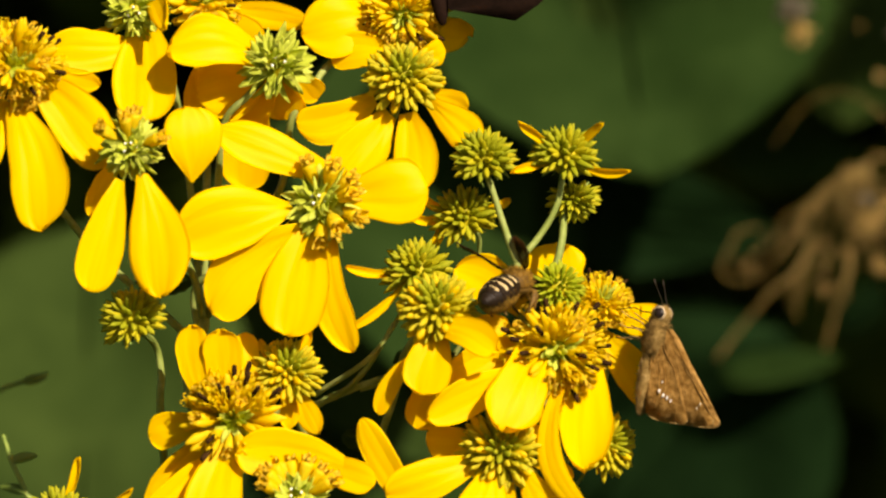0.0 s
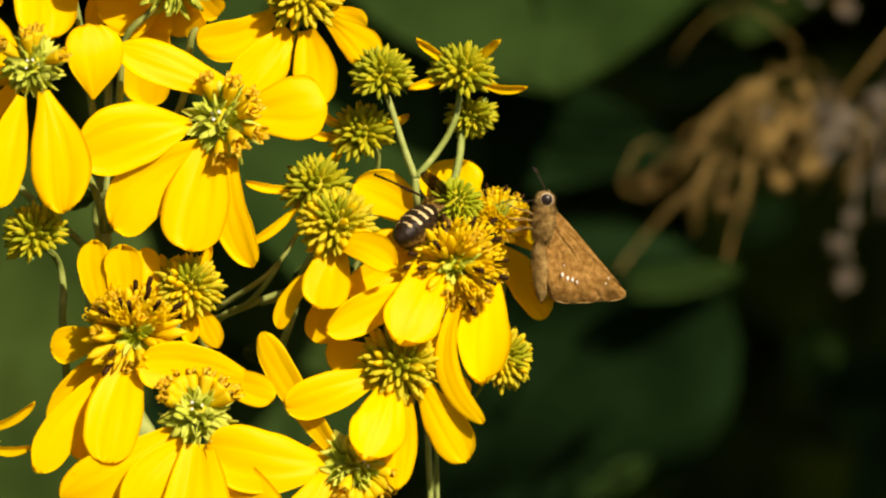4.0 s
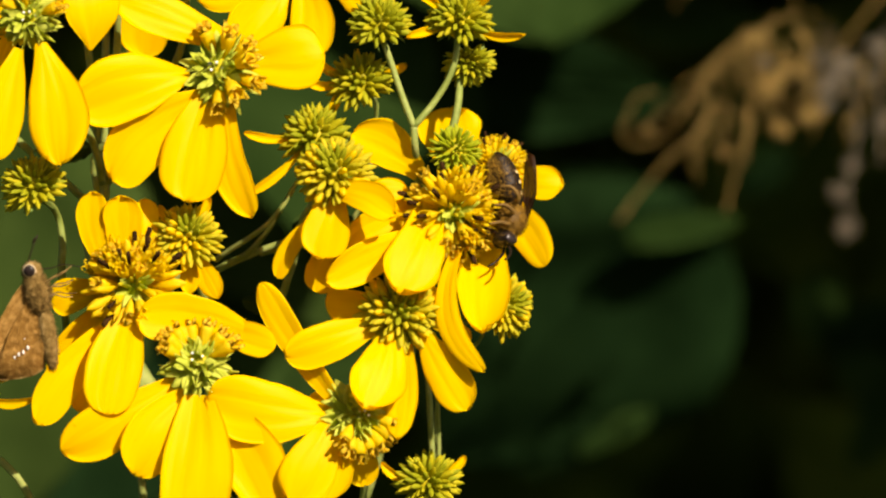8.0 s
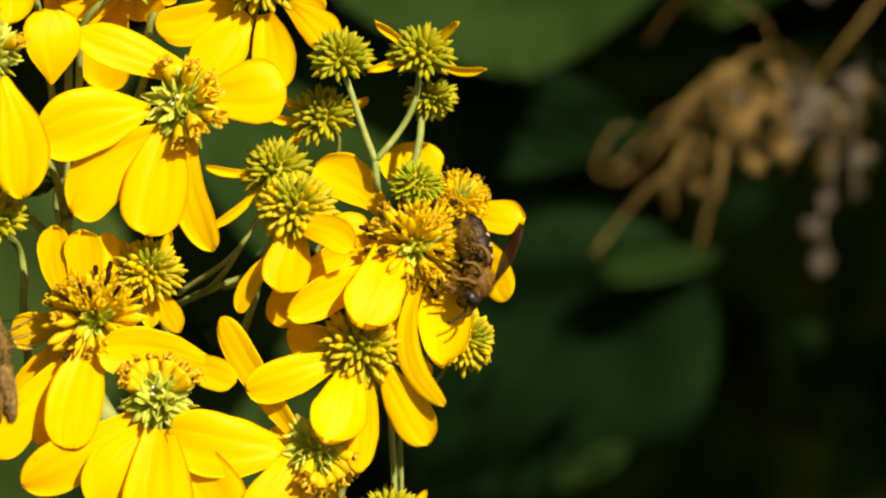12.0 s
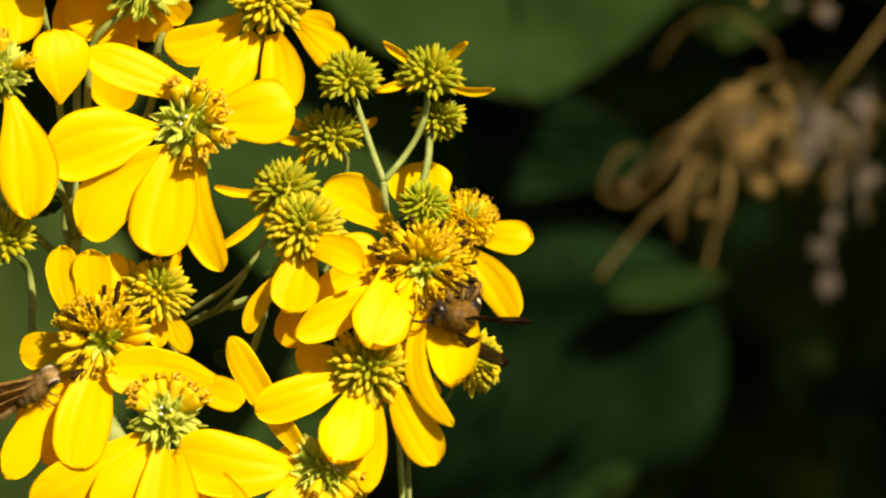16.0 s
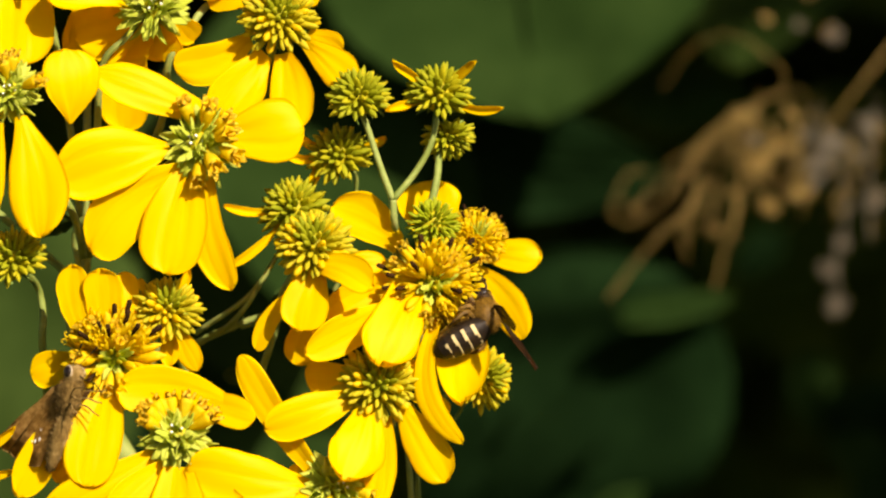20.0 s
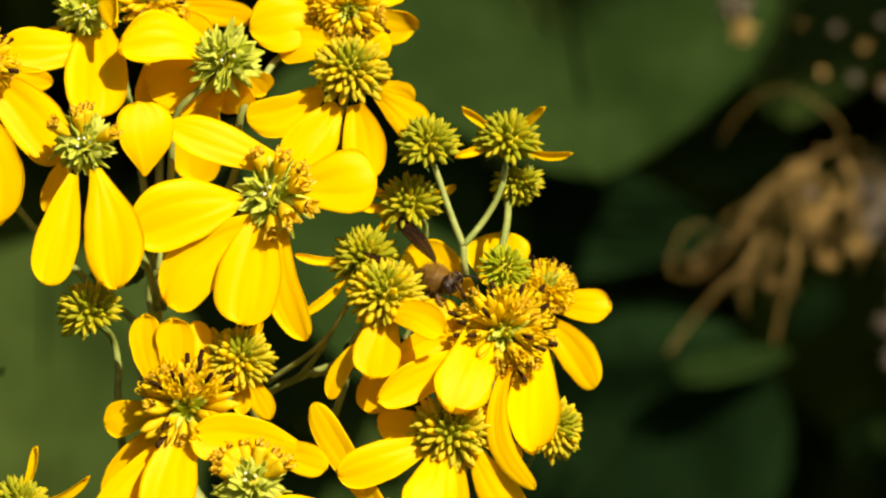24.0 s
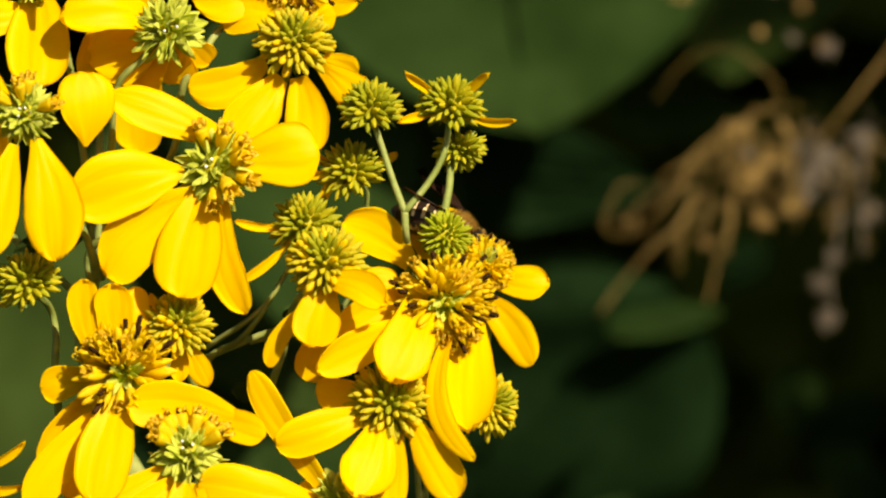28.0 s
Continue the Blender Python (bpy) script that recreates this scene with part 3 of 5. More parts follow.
F4 = flower("chaff", -43.9, 39.6, 2, 5.6, (0.15, -0.95, 0.1), [
    (-59.5, 41.5, 6.8, -4, 12, 0.22, -46.1, 40.7, 1, -0.06, 0.55), (-55.7, 35.3, 8.7, 6, 10, 0.1, -45.4, 39.8, 4, 0.05, 0.45),
    (-50.7, 32.0, 8.1, 8, 5, 0.05, -44.7, 38.3, 5, 0, 0.45), (-48.7, 21.6, 7.1, 9, 6, 0.05, -46.6, 33.3, 7, 0.0, 0.4),
    (-42.9, 31.8, 6.5, 8, 10, 0.05, -43.6, 37.5, 5, 0, 0.5), (-37.9, 34.9, 4.0, 7, 20, 0.05, -41.3, 38.3, 4, 0, 0.4),
    (-56.5, 32.7, 2.8, 10, 10, 0.05, -55.2, 39.8, 8, 0, 0.5)],
    stem=[(-47.8, 35.1, 3), (-51.4, 30.9, 5), (-52.1, 21.7, 10), (-53.3, 2.7, 22)], seed=4, stem_width=0.52)
F7 = flower("open", -54.5, 48.2, 12, 5.6, (0.1, -0.8, 0.4), [
    (-46.4, 40.7, 6.8, -4, 0, 0.1), (-39.3, 45.9, 3.8, 3, 10, 0.1), (-57.1, 57.9, 7.0, 3, 0, 0.1)], stem=[(-53.6, 32.4, 26), (-53.8, 2.7, 30)], seed=7)
F6 = flower("ball", -25.2, 37.6, 5, 5.7, (0.05, -0.75, 0.55), [
    (-40.7, 30.5, 5.7, 1, -10, 0.1, -29.4, 34.9, 2, 0.05, 0.35), (-34.7, 22.8, 6.8, -3, 4, 0.07, -27.2, 32.6, 0, 0.02, 0.35),
    (-23.0, 21.1, 6.0, -5, 3, 0.08, -24.6, 32.6, -1, 0.02, 0.4), (-14.0, 27.9, 5.0, 0, 8, 0.1, -21.3, 34.2, 1, -0.02, 0.35),
    (-16.0, 33.1, 4.2, 5, 20, 0.06, -21.0, 35.6, 3, 0, 0.4), (-36.0, 41.0, 5.1, 6, 12, 0.16, -26.9, 41.5, 4, -0.04, 0.5),
    (-19.2, 42.2, 3.6, 5, 20, 0.1, -23.1, 40.9, 3, 0, 0.4)],
    stem=[(-27.2, 30.1, 16), (-34.5, 16.1, 24), (-44.3, 2.8, 28)], seed=6)
F8 = flower("open", -25.5, 47.0, 12, 5.8, (0.1, -0.95, -0.15), [
    (-40.0, 44.1, 8.0, -2, 10, 0.25), (-34.8, 54.0, 6.5, 5, 0, 0.1), (-18.3, 52.5, 7.0, 6, 0, 0.1), (-15.7, 44.2, 5.0, 8, 20, 0.1)],
    stem=[(-30.6, 43.3, 18), (-36.0, 39.6, 13), (-38.8, 35.6, 10), (-41.6, 31.0, 10), (-42.8, 21.8, 18), (-50.9, 6.0, 26)], stem_width=0.55, seed=8, dark_share=0.2)
FA = flower("chaff", -36.8, 19.2, -1, 6.2, (-0.25, -0.9, 0.15), [
    (-57.9, 13.9, 9.3, -4, -5, 0.12, -41.3, 18.6, 0, 0.0, 0.16), (-52.6, 29.8, 5.7, -1, 14, 0.12, -35.8, 23.5, 2, 0.05, 0.5),
    (-21.6, 21.9, 8.7, 1, -6, 0.12, -34.0, 20.0, 1, -0.02, 0.3), (-52.9, 3.1, 8.1, -1, -4, 0.1, -38.8, 15.4, 0, -0.05, 0.35),
    (-42.0, -0.0, 9.0, -4, 2, 0.08, -38.8, 15.2, -1, -0.03, 0.45), (-32.5, -2.4, 4.8, 3, 16, 0.05, -36.0, 14.8, 1, -0.03, 0.5)],
    stem=[(-39.0, 16.0, 8), (-46.8, 10.2, 14), (-55.0, 7.2, 20), (-54.1, -2.2, 24)], open_at=(108, 62, 32, 6, -22, -48, -82), seed=9,
    label="large yellow wingstem flower with a green bristly centre")
B1 = flower("bud", -13.4, 25.9, 2, 4.9, (-0.1, -0.45, 0.9), stem=[(-12.0, 21.2, 3), (-10.1, 15.4, 3), (-8.4, 10.9, 3)], seed=11, stem_width=0.46, label="round green-yellow wingstem bud on a pale stalk")
B2 = flower("bud", -1.6, 26.5, 3, 5.0, (0.1, -0.45, 0.9), claws=[(-8.3, 31.3, -4), (-9.4, 24.0, -3), (7.9, 24.3, -4), (3.9, 31.2, -4)],
            stem=[(-2.5, 19.8, 4), (-4.8, 15.3, 4), (-8.4, 10.9, 3)], seed=12, stem_width=0.46, label="green wingstem bud with curled narrow young petals")
B2b = flower("bud", -0.3, 20.3, 9, 4.0, (0.1, -0.2, -0.5), stem=[(-1.5, 17.6, 8), (-1.9, 13.8, 6), (-3.1, 8.9, 5)], seed=13, label="small green bud behind a larger wingstem bud")
B3 = flower("bud", -16.2, 17.4, 8, 5.0, (-0.2, -0.6, 0.7), claws=[(-24.4, 17.6, 0), (-22.3, 20.3, 1), (-9.5, 20.0, 3)], stem=[(-13.8, 12.9, 14), (-17.8, -3.6, 22), (-31.0, -7.8, 24)], seed=14, stem_width=0.36, label="round green wingstem bud in half shade")
B4 = flower("bud", -23.1, 9.4, 7, 5.2, (-0.2, -0.55, 0.8), claws=[(-33.4, 10.0, -1), (-19.1, 16.8, 1), (-33.0, 0.9, 0)], stem=[(-24.5, 4.6, 12), (-29.4, -2.9, 14), (-37.6, -8.7, 22)], seed=15, stem_width=0.36, label="green wingstem bud with three narrow yellow petals")
FE = flower("ball", -20.1, 3.8, -3, 5.7, (-0.1, -0.7, 0.6), [
    (-22.1, -8.5, 6.5, -4, 3, 0.1, -19.9, 1.6, -1, 0.03, 0.25), (-11.2, -2.0, 4.6, -8, -6, 0.16, -19.6, 1.3, -3, 0.05, 0.45),
    (-28.7, -11.4, 2.8, 1, 15, 0.06, -23.1, -2.9, 0, -0.03, 0.5), (-22.7, -13.7, 5.1, 6, 8, 0.04, -20.3, -5.2, 5, 0, 0.5),
    (-9.4, 1.5, 3.1, 3, -10, 0.1, -16.9, 1.6, 2, 0, 0.5)],
    stem=[(-24.4, -2.0, 10), (-26.0, -8.6, 16), (-29.3, -18.5, 24)], seed=16)
FM = flower("open", -2.9, -1.7, -2, 7.1, (0.06, -0.97, -0.1), [
    (-10.7, -13.4, 7.6, -9, -6, 0.1, -5.7, -2.3, -3, 0.05, 0.72), (-21.3, -12.0, 5.1, -5, -8, 0.1, -7.1, -5.1, -1, 0.02, 0.6),
    (-18.2, -6.6, 5.1, -1, -8, 0.08, -7.9, -0.7, 1, 0.02, 0.5), (1.6, -25.0, 3.6, -9, 22, 0.04, -2.1, -7.0, -3, -0.13, 0.5),
    (-17.5, 10.1, 6.2, 9, 4, 0.08, -7.6, 4.2, 7, -0.05, 0.45)],
    stem=[(-4.6, -8.5, 14), (-9.4, -25.0, 26), (-15.9, -45.7, 34)], seed=17, label="wide-open yellow wingstem flower visited by insects", dark_low=0.22)
FR = flower("open", 3.7, 4.6, 6, 4.7, (0.3, -0.6, 0.7), [
    (-2.9, 13.9, 8.4, 9, 0, 0.05, -2.9, 5.9, 7, 0, 0.55), (13.7, 2.4, 4.6, 1, -6, 0.1, 4.3, 3.3, 2, 0.03, 0.45),
    (11.1, -9.6, 5.1, 0, 8, 0.08, 3.1, 0.9, 2, 0.06, 0.4), (1.8, -19.0, 6.8, -14, 2, 0.08, 2.2, -2.4, -1, 0.03, 0.5)], stem=[(4.7, -6.6, 16), (-2.0, -20.8, 26), (-4.6, -30.0, 31)], stem_width=0.36, seed=18, label="yellow wingstem flower with dark anthers half behind a larger one")
FG = flower("tight", -2.5, 7.2, -1, 4.1, (0.1, -0.7, 0.7), stem=[(-3.2, 1.8, 8), (-4.5, -14.9, 20)], seed=19, label="small tight green wingstem bud among open flowers")
FC = flower("ball", -10.6, -16.6, -4, 6.0, (0.0, -0.9, 0.3), [
    (-27.3, -23.0, 5.7, -3, -6, 0.1, -14.4, -18.3, -1, 0.06, 0.4), (-15.7, -30.3, 7.3, -8, 0, 0.1, -12.0, -19.4, -2, 0.02, 0.4),
    (-11.1, -34.8, 4.2, -5, 10, 0.05, -10.0, -21.1, 0, -0.02, 0.6), (-0.7, -30.7, 5.9, -4, 6, 0.09, -7.2, -19.9, -1, 0.03, 0.35),
    (-21.6, -15.2, 4.8, 5, -8, 0.06, -14.3, -15.1, 3, 0.03, 0.5), (-0.1, -20.7, 2.5, 5, 12, 0.05, -5.5, -18.3, 3, 0, 0.5)],
    stem=[(-7.0, -21.6, 14), (-4.8, -30.0, 28), (-4.7, -55.0, 32)], stem_width=0.3, seed=20, label="yellow wingstem flower with a round unopened disc")
FK = flower("ball", 4.5, -15.6, 6, 5.0, (0.6, -0.5, 0.2), stem=[(1.2, -20.8, 22), (-4.6, -28.5, 30), (-4.7, -50.0, 32)], stem_width=0.28, seed=21, label="wingstem flower head past its petals, in half shade")
FD = flower("open", -49.8, -12.4, -1, 7.2, (0.05, -0.95, -0.12), [
    (-55.9, 1.4, 4.6, -1, -5, 0.08, -54.3, -8.8, 0, 0, 0.5), (-51.7, 0.8, 5.3, -2, 5, 0.08, -51.1, -8.0, 0, 0, 0.6),
    (-48.1, 0.4, 3.7, 2, 12, 0.08, -47.3, -7.6, 1, 0, 0.5), (-62.2, -15.0, 4.8, 3, -8, 0.1, -54.5, -13.0, 2, 0, 0.5),
    (-63.9, -32.7, 5.4, -4, -5, 0.08, -51.8, -17.4, -1, -0.03, 0.4), (-53.6, -31.1, 7.7, -8, 2, 0.1, -50.3, -15.7, -3, 0.03, 0.42),
    (-61.2, -27.1, 6.2, 3, -8, 0.08, -54.7, -16.1, 1, -0.05, 0.45), (-57.9, -30.9, 5.4, -2, 0, 0.08, -52.0, -17.1, 0, 0, 0.4)],
    stem=[(-49.6, -21.5, 14), (-48.8, -38.2, 24), (-46.3, -59.1, 32)], seed=22, label="wide-open yellow wingstem flower with dark anthers", dark_share=0.5)
FH2 = flower("ball", -41.8, -5.5, 1, 5.2, (0.1, -0.7, 0.6), [(-37.2, -14.2, 3.2, -1, 10, 0.1), (-41.6, -13.7, 2.6, 0, 10, 0.1)], claws=[(-38.6, 0.8, 0), (-46.1, -0.8, 1)],
             stem=[(-40.4, -11.5, 14), (-37.9, -21.6, 20), (-41.3, -46.6, 28)], seed=23, label="half-open wingstem flower with two small petals")
FN = flower("chaff", -40.4, -24.1, -6, 5.6, (0.0, -0.8, 0.4), [
    (-60.4, -36.8, 6.8, -2, -8, 0.1, -42.9, -26.8, 0, 0.02, 0.4), (-49.8, -40.1, 7.7, -3, -6, 0.1, -41.4, -28.3, -1, -0.02, 0.4),
    (-41.4, -48.5, 9.8, -5, 0, 0.1, -40.2, -28.5, -2, 0, 0.45), (-28.8, -45.2, 8.4, -2, 4, 0.1, -38.7, -28.9, -1, 0.03, 0.4),
    (-49.4, -17.2, 6.8, -1, 0, 0.14, -33.5, -19.2, 3, -0.06, 0.4), (-29.0, -21.5, 4.5, 2, 0, 0.08, -38.7, -18.5, 4, 0, 0.6)],
    stem=[(-33.9, -33.6, 10), (-34.8, -53.6, 24), (-35.6, -74.5, 34)], open_at=(168, 146, 124, 100, 74, 46, 18), seed=24, label="yellow wingstem flower with a green bristly centre and few florets")
FO = flower("chaff", -17.1, -31.5, -6, 5.4, (0.4, -0.9, -0.02), [
    (-39.0, -29.0, 9.0, -3, 6, 0.12, -20.6, -31.6, 0, 0.03, 0.22), (-31.2, -12.2, 4.3, 2, -22, 0.06, -20.3, -29.2, 2, 0.05, 0.55),
    (-26.5, -44.2, 7.1, -4, -8, 0.1, -20.4, -32.4, -1, -0.02, 0.4), (-21.7, -44.0, 5.1, -2, 15, 0.06, -18.8, -34.2, 0, 0, 0.45),
    (-15.9, -42.3, 4.3, 5, 0, 0.06, -17.4, -34.4, 3, 0, 0.5), (-24.1, -29.2, 2.6, 4, 0, 0.1, -20.4, -30.6, 3, 0, 0.5)],
    stem=[(-15.6, -38.6, 8), (-17.3, -53.7, 22), (-20.6, -74.5, 34)], open_at=(48, 26, 6, -14, -34, -54, -74, -94, -114, -136), seed=25)
FP = flower("bud", -6.4, -41.7, 2, 5.0, (0.0, -0.5, 0.85), claws=[(-0.9, -37.7, 1), (-13.4, -38.6, 0)], stem=[(-6.8, -48.7, 8), (-10.6, -66.2, 28)], seed=26, label="green wingstem bud with two narrow yellow petals")
FQ = flower("bud", -75.0, -27.2, 0, 5.2, (-0.1, -0.5, 0.85), claws=[(-72.1, -18.0, -1), (-64.2, -22.5, -3), (-64.2, -29.0, -4)], stem=[(-74.3, -33.8, 6), (-65.6, -42.7, 8), (-58.1, -61.9, 28)], seed=27, label="green wingstem bud with thin yellow petals opening")
FH = flower("bud", -64.5, 2.2, -4, 5.0, (-0.35, -0.5, 0.75), stem=[(-61.1, -1.6, 7), (-60.2, -6.0, 8), (-60.3, -11.0, 8), (-58.9, -25.4, 24)], seed=28, label="green wingstem bud on a pale stalk")


# ---- stalks that carry the flower heads down to the ground ----
def stalk(path, r0, r1, label, seed):
    ob = thing("flower_stalk", at(*path[-1]), label, "plant stalk", "wingstem stalks")
    pts = [at(*p) - at(*path[-1]) for p in path]
    v, f = tube(pts, (r0 * MM, r1 * MM), 10, 8, 0.12, seed)
    part("stem", mesh_of("stem", v, f, [STEM]), ob)
    return ob


def leaf_mesh(name, length, width, mat, fold=0.25, droop=0.3, teeth=0.0, seed=0, nx=14, ny=9, blunt=0.8):
    """A leaf blade along +x, its face to +z, with a midrib, side veins and thickness; lengths in metres."""
    rnd = random.Random(seed)
    v, f = [], []
    ph = rnd.random() * 6
    for side in (0, 1):
        for i in range(nx):
            s = i / (nx - 1)
            w = width / 2 * (math.sin(math.pi * s ** 0.75) ** blunt + 0.02) * (1 + teeth * (0.5 if i % 2 else -0.5))
            for j in range(ny):
                r = -1 + 2 * j / (ny - 1)
                z = fold * abs(r) * w - droop * length * s * s + 0.02 * width * math.sin(9 * s + 3 * r + ph) + (0.015 * width * math.cos(14 * (s - 0.4 * abs(r))))
                v.append((s * length, r * w, z - side * 0.0006))
    k = nx * ny
    rim = []
    for i in range(nx - 1):
        for j in range(ny - 1):
            a = i * ny + j
            f.append((a, a + ny, a + ny + 1, a + 1))
            f.append((k + a, k + a + 1, k + a + ny + 1, k + a + ny))
        for j in (0, ny - 1):
            a = i * ny + j
            rim.append(len(f))
            f.append((a, a + ny, k + a + ny, k + a))
    return mesh_of(name, v, f, [mat], flat=rim)


stalk([(-53.8, 3.1, 22), (-53.0, -17.1, 28), (-20, -120, 34), (-24, -500, 30), (-30, -1300, 40)], 0.8, 5.0, "upright green ridged wingstem stalk", 1)
stalk([(-4.7, -55.0, 30), (5, -160, 36), (6, -600, 44), (10, -1300, 50)], 0.8, 5.0, "upright green ridged wingstem stalk", 2)
stalk([(-41.3, -46.6, 28), (-34, -160, 36), (-40, -600, 48), (-60, -1300, 60)], 0.8, 5.0, "upright green ridged wingstem stalk", 3)
stalk([(-17.3, -53.7, 22), (-8, -120, 26), (-6, -600, 20), (-5, -1300, 10)], 0.8, 5.0, "upright green ridged wingstem stalk", 4)
stalk([(-26.2, 1.8, 14), (-29.6, -4.0, 18), (-32.9, -7.8, 22), (-36.7, -9.9, 24), (-44.6, -16.5, 28), (-34, -60, 34), (-34, -160, 36)], 0.35, 0.7, "thin green side branch of a wingstem", 5)
stalk([(-22.0, -4.9, 20), (-28.7, -6.5, 22), (-36.2, -9.5, 24)], 0.4, 0.55, "thin green side branch of a wingstem", 6)
fork = stalk([(-8.4, 10.9, 3), (-8.2, 7.6, 4), (-7.6, 3.1, 10), (-7.1, -8.5, 20), (-4.7, -55.0, 32)], 0.58, 0.45, "pale green forked bud stalk", 7)
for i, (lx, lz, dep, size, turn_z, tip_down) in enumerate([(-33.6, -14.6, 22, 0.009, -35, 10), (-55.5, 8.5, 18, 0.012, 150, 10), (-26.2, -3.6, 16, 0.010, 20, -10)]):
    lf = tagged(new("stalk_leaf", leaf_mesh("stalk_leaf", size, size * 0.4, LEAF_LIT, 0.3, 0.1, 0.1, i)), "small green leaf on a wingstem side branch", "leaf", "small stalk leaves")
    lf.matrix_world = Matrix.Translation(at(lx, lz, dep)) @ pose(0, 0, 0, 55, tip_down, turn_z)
for i in range(14):
    base = [(-24, -500, 30), (6, -600, 44), (-40, -600, 48), (-6, -600, 20)][i % 4]
    lf = tagged(new("wingstem_leaf", leaf_mesh("wingstem_leaf", 0.17, 0.05, LEAF, 0.3, 0.35, 0.08, i)), "long pointed green leaf on a wingstem stalk", "leaf", "wingstem stalk leaves")
    lf.matrix_world = Matrix.Translation(at(base[0], -160 - 75 * i, base[2] + 4)) @ pose(0, 0, 0, 0, -20, i * 137)

def weed(path, leaves, label, seed):
    """A thin green weed stem behind, with a few short pointed leaves."""
    ob = thing("weed_stem", at(*path[-1]), label, "weed", "thin weeds behind")
    pts = [at(*p) - at(*path[-1]) for p in path]
    v, f = tube(pts, (0.3 * MM, 0.55 * MM), 7, 6, 0.2, seed)
    part("stem", mesh_of("stem", v, f, [BRACT]), ob)
    for k, (i, turn_by) in enumerate(leaves):
        m = Matrix.Translation(pts[i]) @ pose(0, 0, 0, 60, -15, turn_by)
        part("leaf", leaf_mesh("weed_leaf", 0.0042, 0.0015, BRACT, 0.3, 0.1, 0.0, seed + k, 8, 5), ob, m)


weed([(-76.2, -5.8, 70), (-79.9, -7.2, 70), (-83.6, -8.8, 70), (-88.1, -14.2, 70), (-89.3, -67, 70)], [(1, 20), (2, 160)], "thin blurred green weed stem in shade", 1)
weed([(-82.9, -14.9, 45), (-81.7, -18.6, 45), (-79.6, -23.2, 45), (-77.4, -30.6, 45), (-77.9, -75.1, 45)], [(1, 10), (2, 150)], "thin blurred green weed stem in shade", 2)

# ---- ground and background ----
gv = []
gn = 41
for i in range(gn):
    for j in range(gn):
        ex, ey = (i / (gn - 1) * 2 - 1), (j / (gn - 1) * 2 - 1)
        gx, gy = 60 * ex * abs(ex) ** 1.6, 60 * ey * abs(ey) ** 1.6
        gv.append((gx, gy, 0.04 * noise.noise((gx * 0.7, gy * 0.7, 0)) - 0.02))
gf = [(i * gn + j, (i + 1) * gn + j, (i + 1) * gn + j + 1, i * gn + j + 1) for i in range(gn - 1) for j in range(gn - 1)]
tagged(new("ground", mesh_of("ground", gv, gf, [SOIL])), "dark soil with a thin green growth", "ground", kind="structure")


def back_leaf(x, z, depth, length, width, mat, spin, lean, label, seed, fold=0.1, droop=0.05, stalked=False, blunt=0.8):
    """A broad leaf behind the flowers; spin turns it in the picture's plane, lean tips its face up."""
    ob = thing("broad_leaf", at(0, 0, 0), label, "leaf", "broad leaves behind")
    ob.matrix_world = Matrix.Translation(behind(x, z, depth)) @ Matrix.Rotation(radians(90 - lean), 4, "X") @ Matrix.Rotation(radians(spin), 4, "Z")
    part("blade", leaf_mesh("blade", length, width, mat, fold, droop, 0.03, seed, 24, 13, blunt), ob)
    if stalked:
        v, f = tube([(0, 0, -0.001), (-length * 0.25, 0, -0.01), (-length * 0.5, 0.01, -0.06)], (0.0012, 0.002), 6, 4)
        part("leaf_stalk", mesh_of("leaf_stalk", v, f, [THICKET]), ob)
    rib_v, rib_f = tube([(length * s, 0, 0.0008 - droop * length * s * s) for s in (0.0, 0.3, 0.6, 0.95)], (0.0012, 0.0004), 5, 4)
    part("midrib", mesh_of("midrib", rib_v, rib_f, [mat]), ob)
    return ob


# paler and near-black greens here imitate leaves in sun and in shade
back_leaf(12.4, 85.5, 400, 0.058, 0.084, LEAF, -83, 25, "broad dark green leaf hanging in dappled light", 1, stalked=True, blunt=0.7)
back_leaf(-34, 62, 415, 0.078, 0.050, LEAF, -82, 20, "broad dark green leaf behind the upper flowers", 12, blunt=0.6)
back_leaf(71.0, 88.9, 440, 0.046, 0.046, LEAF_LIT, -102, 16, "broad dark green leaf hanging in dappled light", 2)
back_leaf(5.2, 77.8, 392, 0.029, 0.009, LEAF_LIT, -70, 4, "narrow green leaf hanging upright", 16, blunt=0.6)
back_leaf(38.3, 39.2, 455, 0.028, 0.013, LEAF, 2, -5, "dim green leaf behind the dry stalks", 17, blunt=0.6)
back_leaf(50, 1, 441, 0.084, 0.066, LEAF_COOL_SHADE, -128, -24, "broad dark green leaf with a lit upper edge", 3, droop=0.06, blunt=0.72)
# two strips added to imitate sunlit edges of the broad leaf above
back_leaf(36.5, -8.5, 436, 0.026, 0.007, LEAF, 9, 6, "narrow green strip standing for a sunlit leaf edge", 14, droop=0.04, blunt=0.6)
back_leaf(42.1, -45.9, 436, 0.019, 0.006, LEAF, -150, 20, "narrow green strip standing for a sunlit leaf edge", 15, droop=0.04, blunt=0.6)
back_leaf(-4, 28.5, 450, 0.054, 0.026, LEAF_COOL_SHADE, -9, -28, "dim blue-green leaf in shade", 4)
back_leaf(5, -63, 760, 0.05, 0.04, LEAF_COOL_SHADE, 20, 40, "dim blue-green leaf in shade", 5)
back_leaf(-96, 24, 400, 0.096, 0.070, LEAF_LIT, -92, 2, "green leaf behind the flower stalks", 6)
back_leaf(-66, -31, 440, 0.05, 0.04, LEAF_COOL_SHADE, -110, 30, "green leaf behind the flower stalks", 7)
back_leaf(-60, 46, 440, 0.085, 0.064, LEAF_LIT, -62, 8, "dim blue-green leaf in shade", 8)
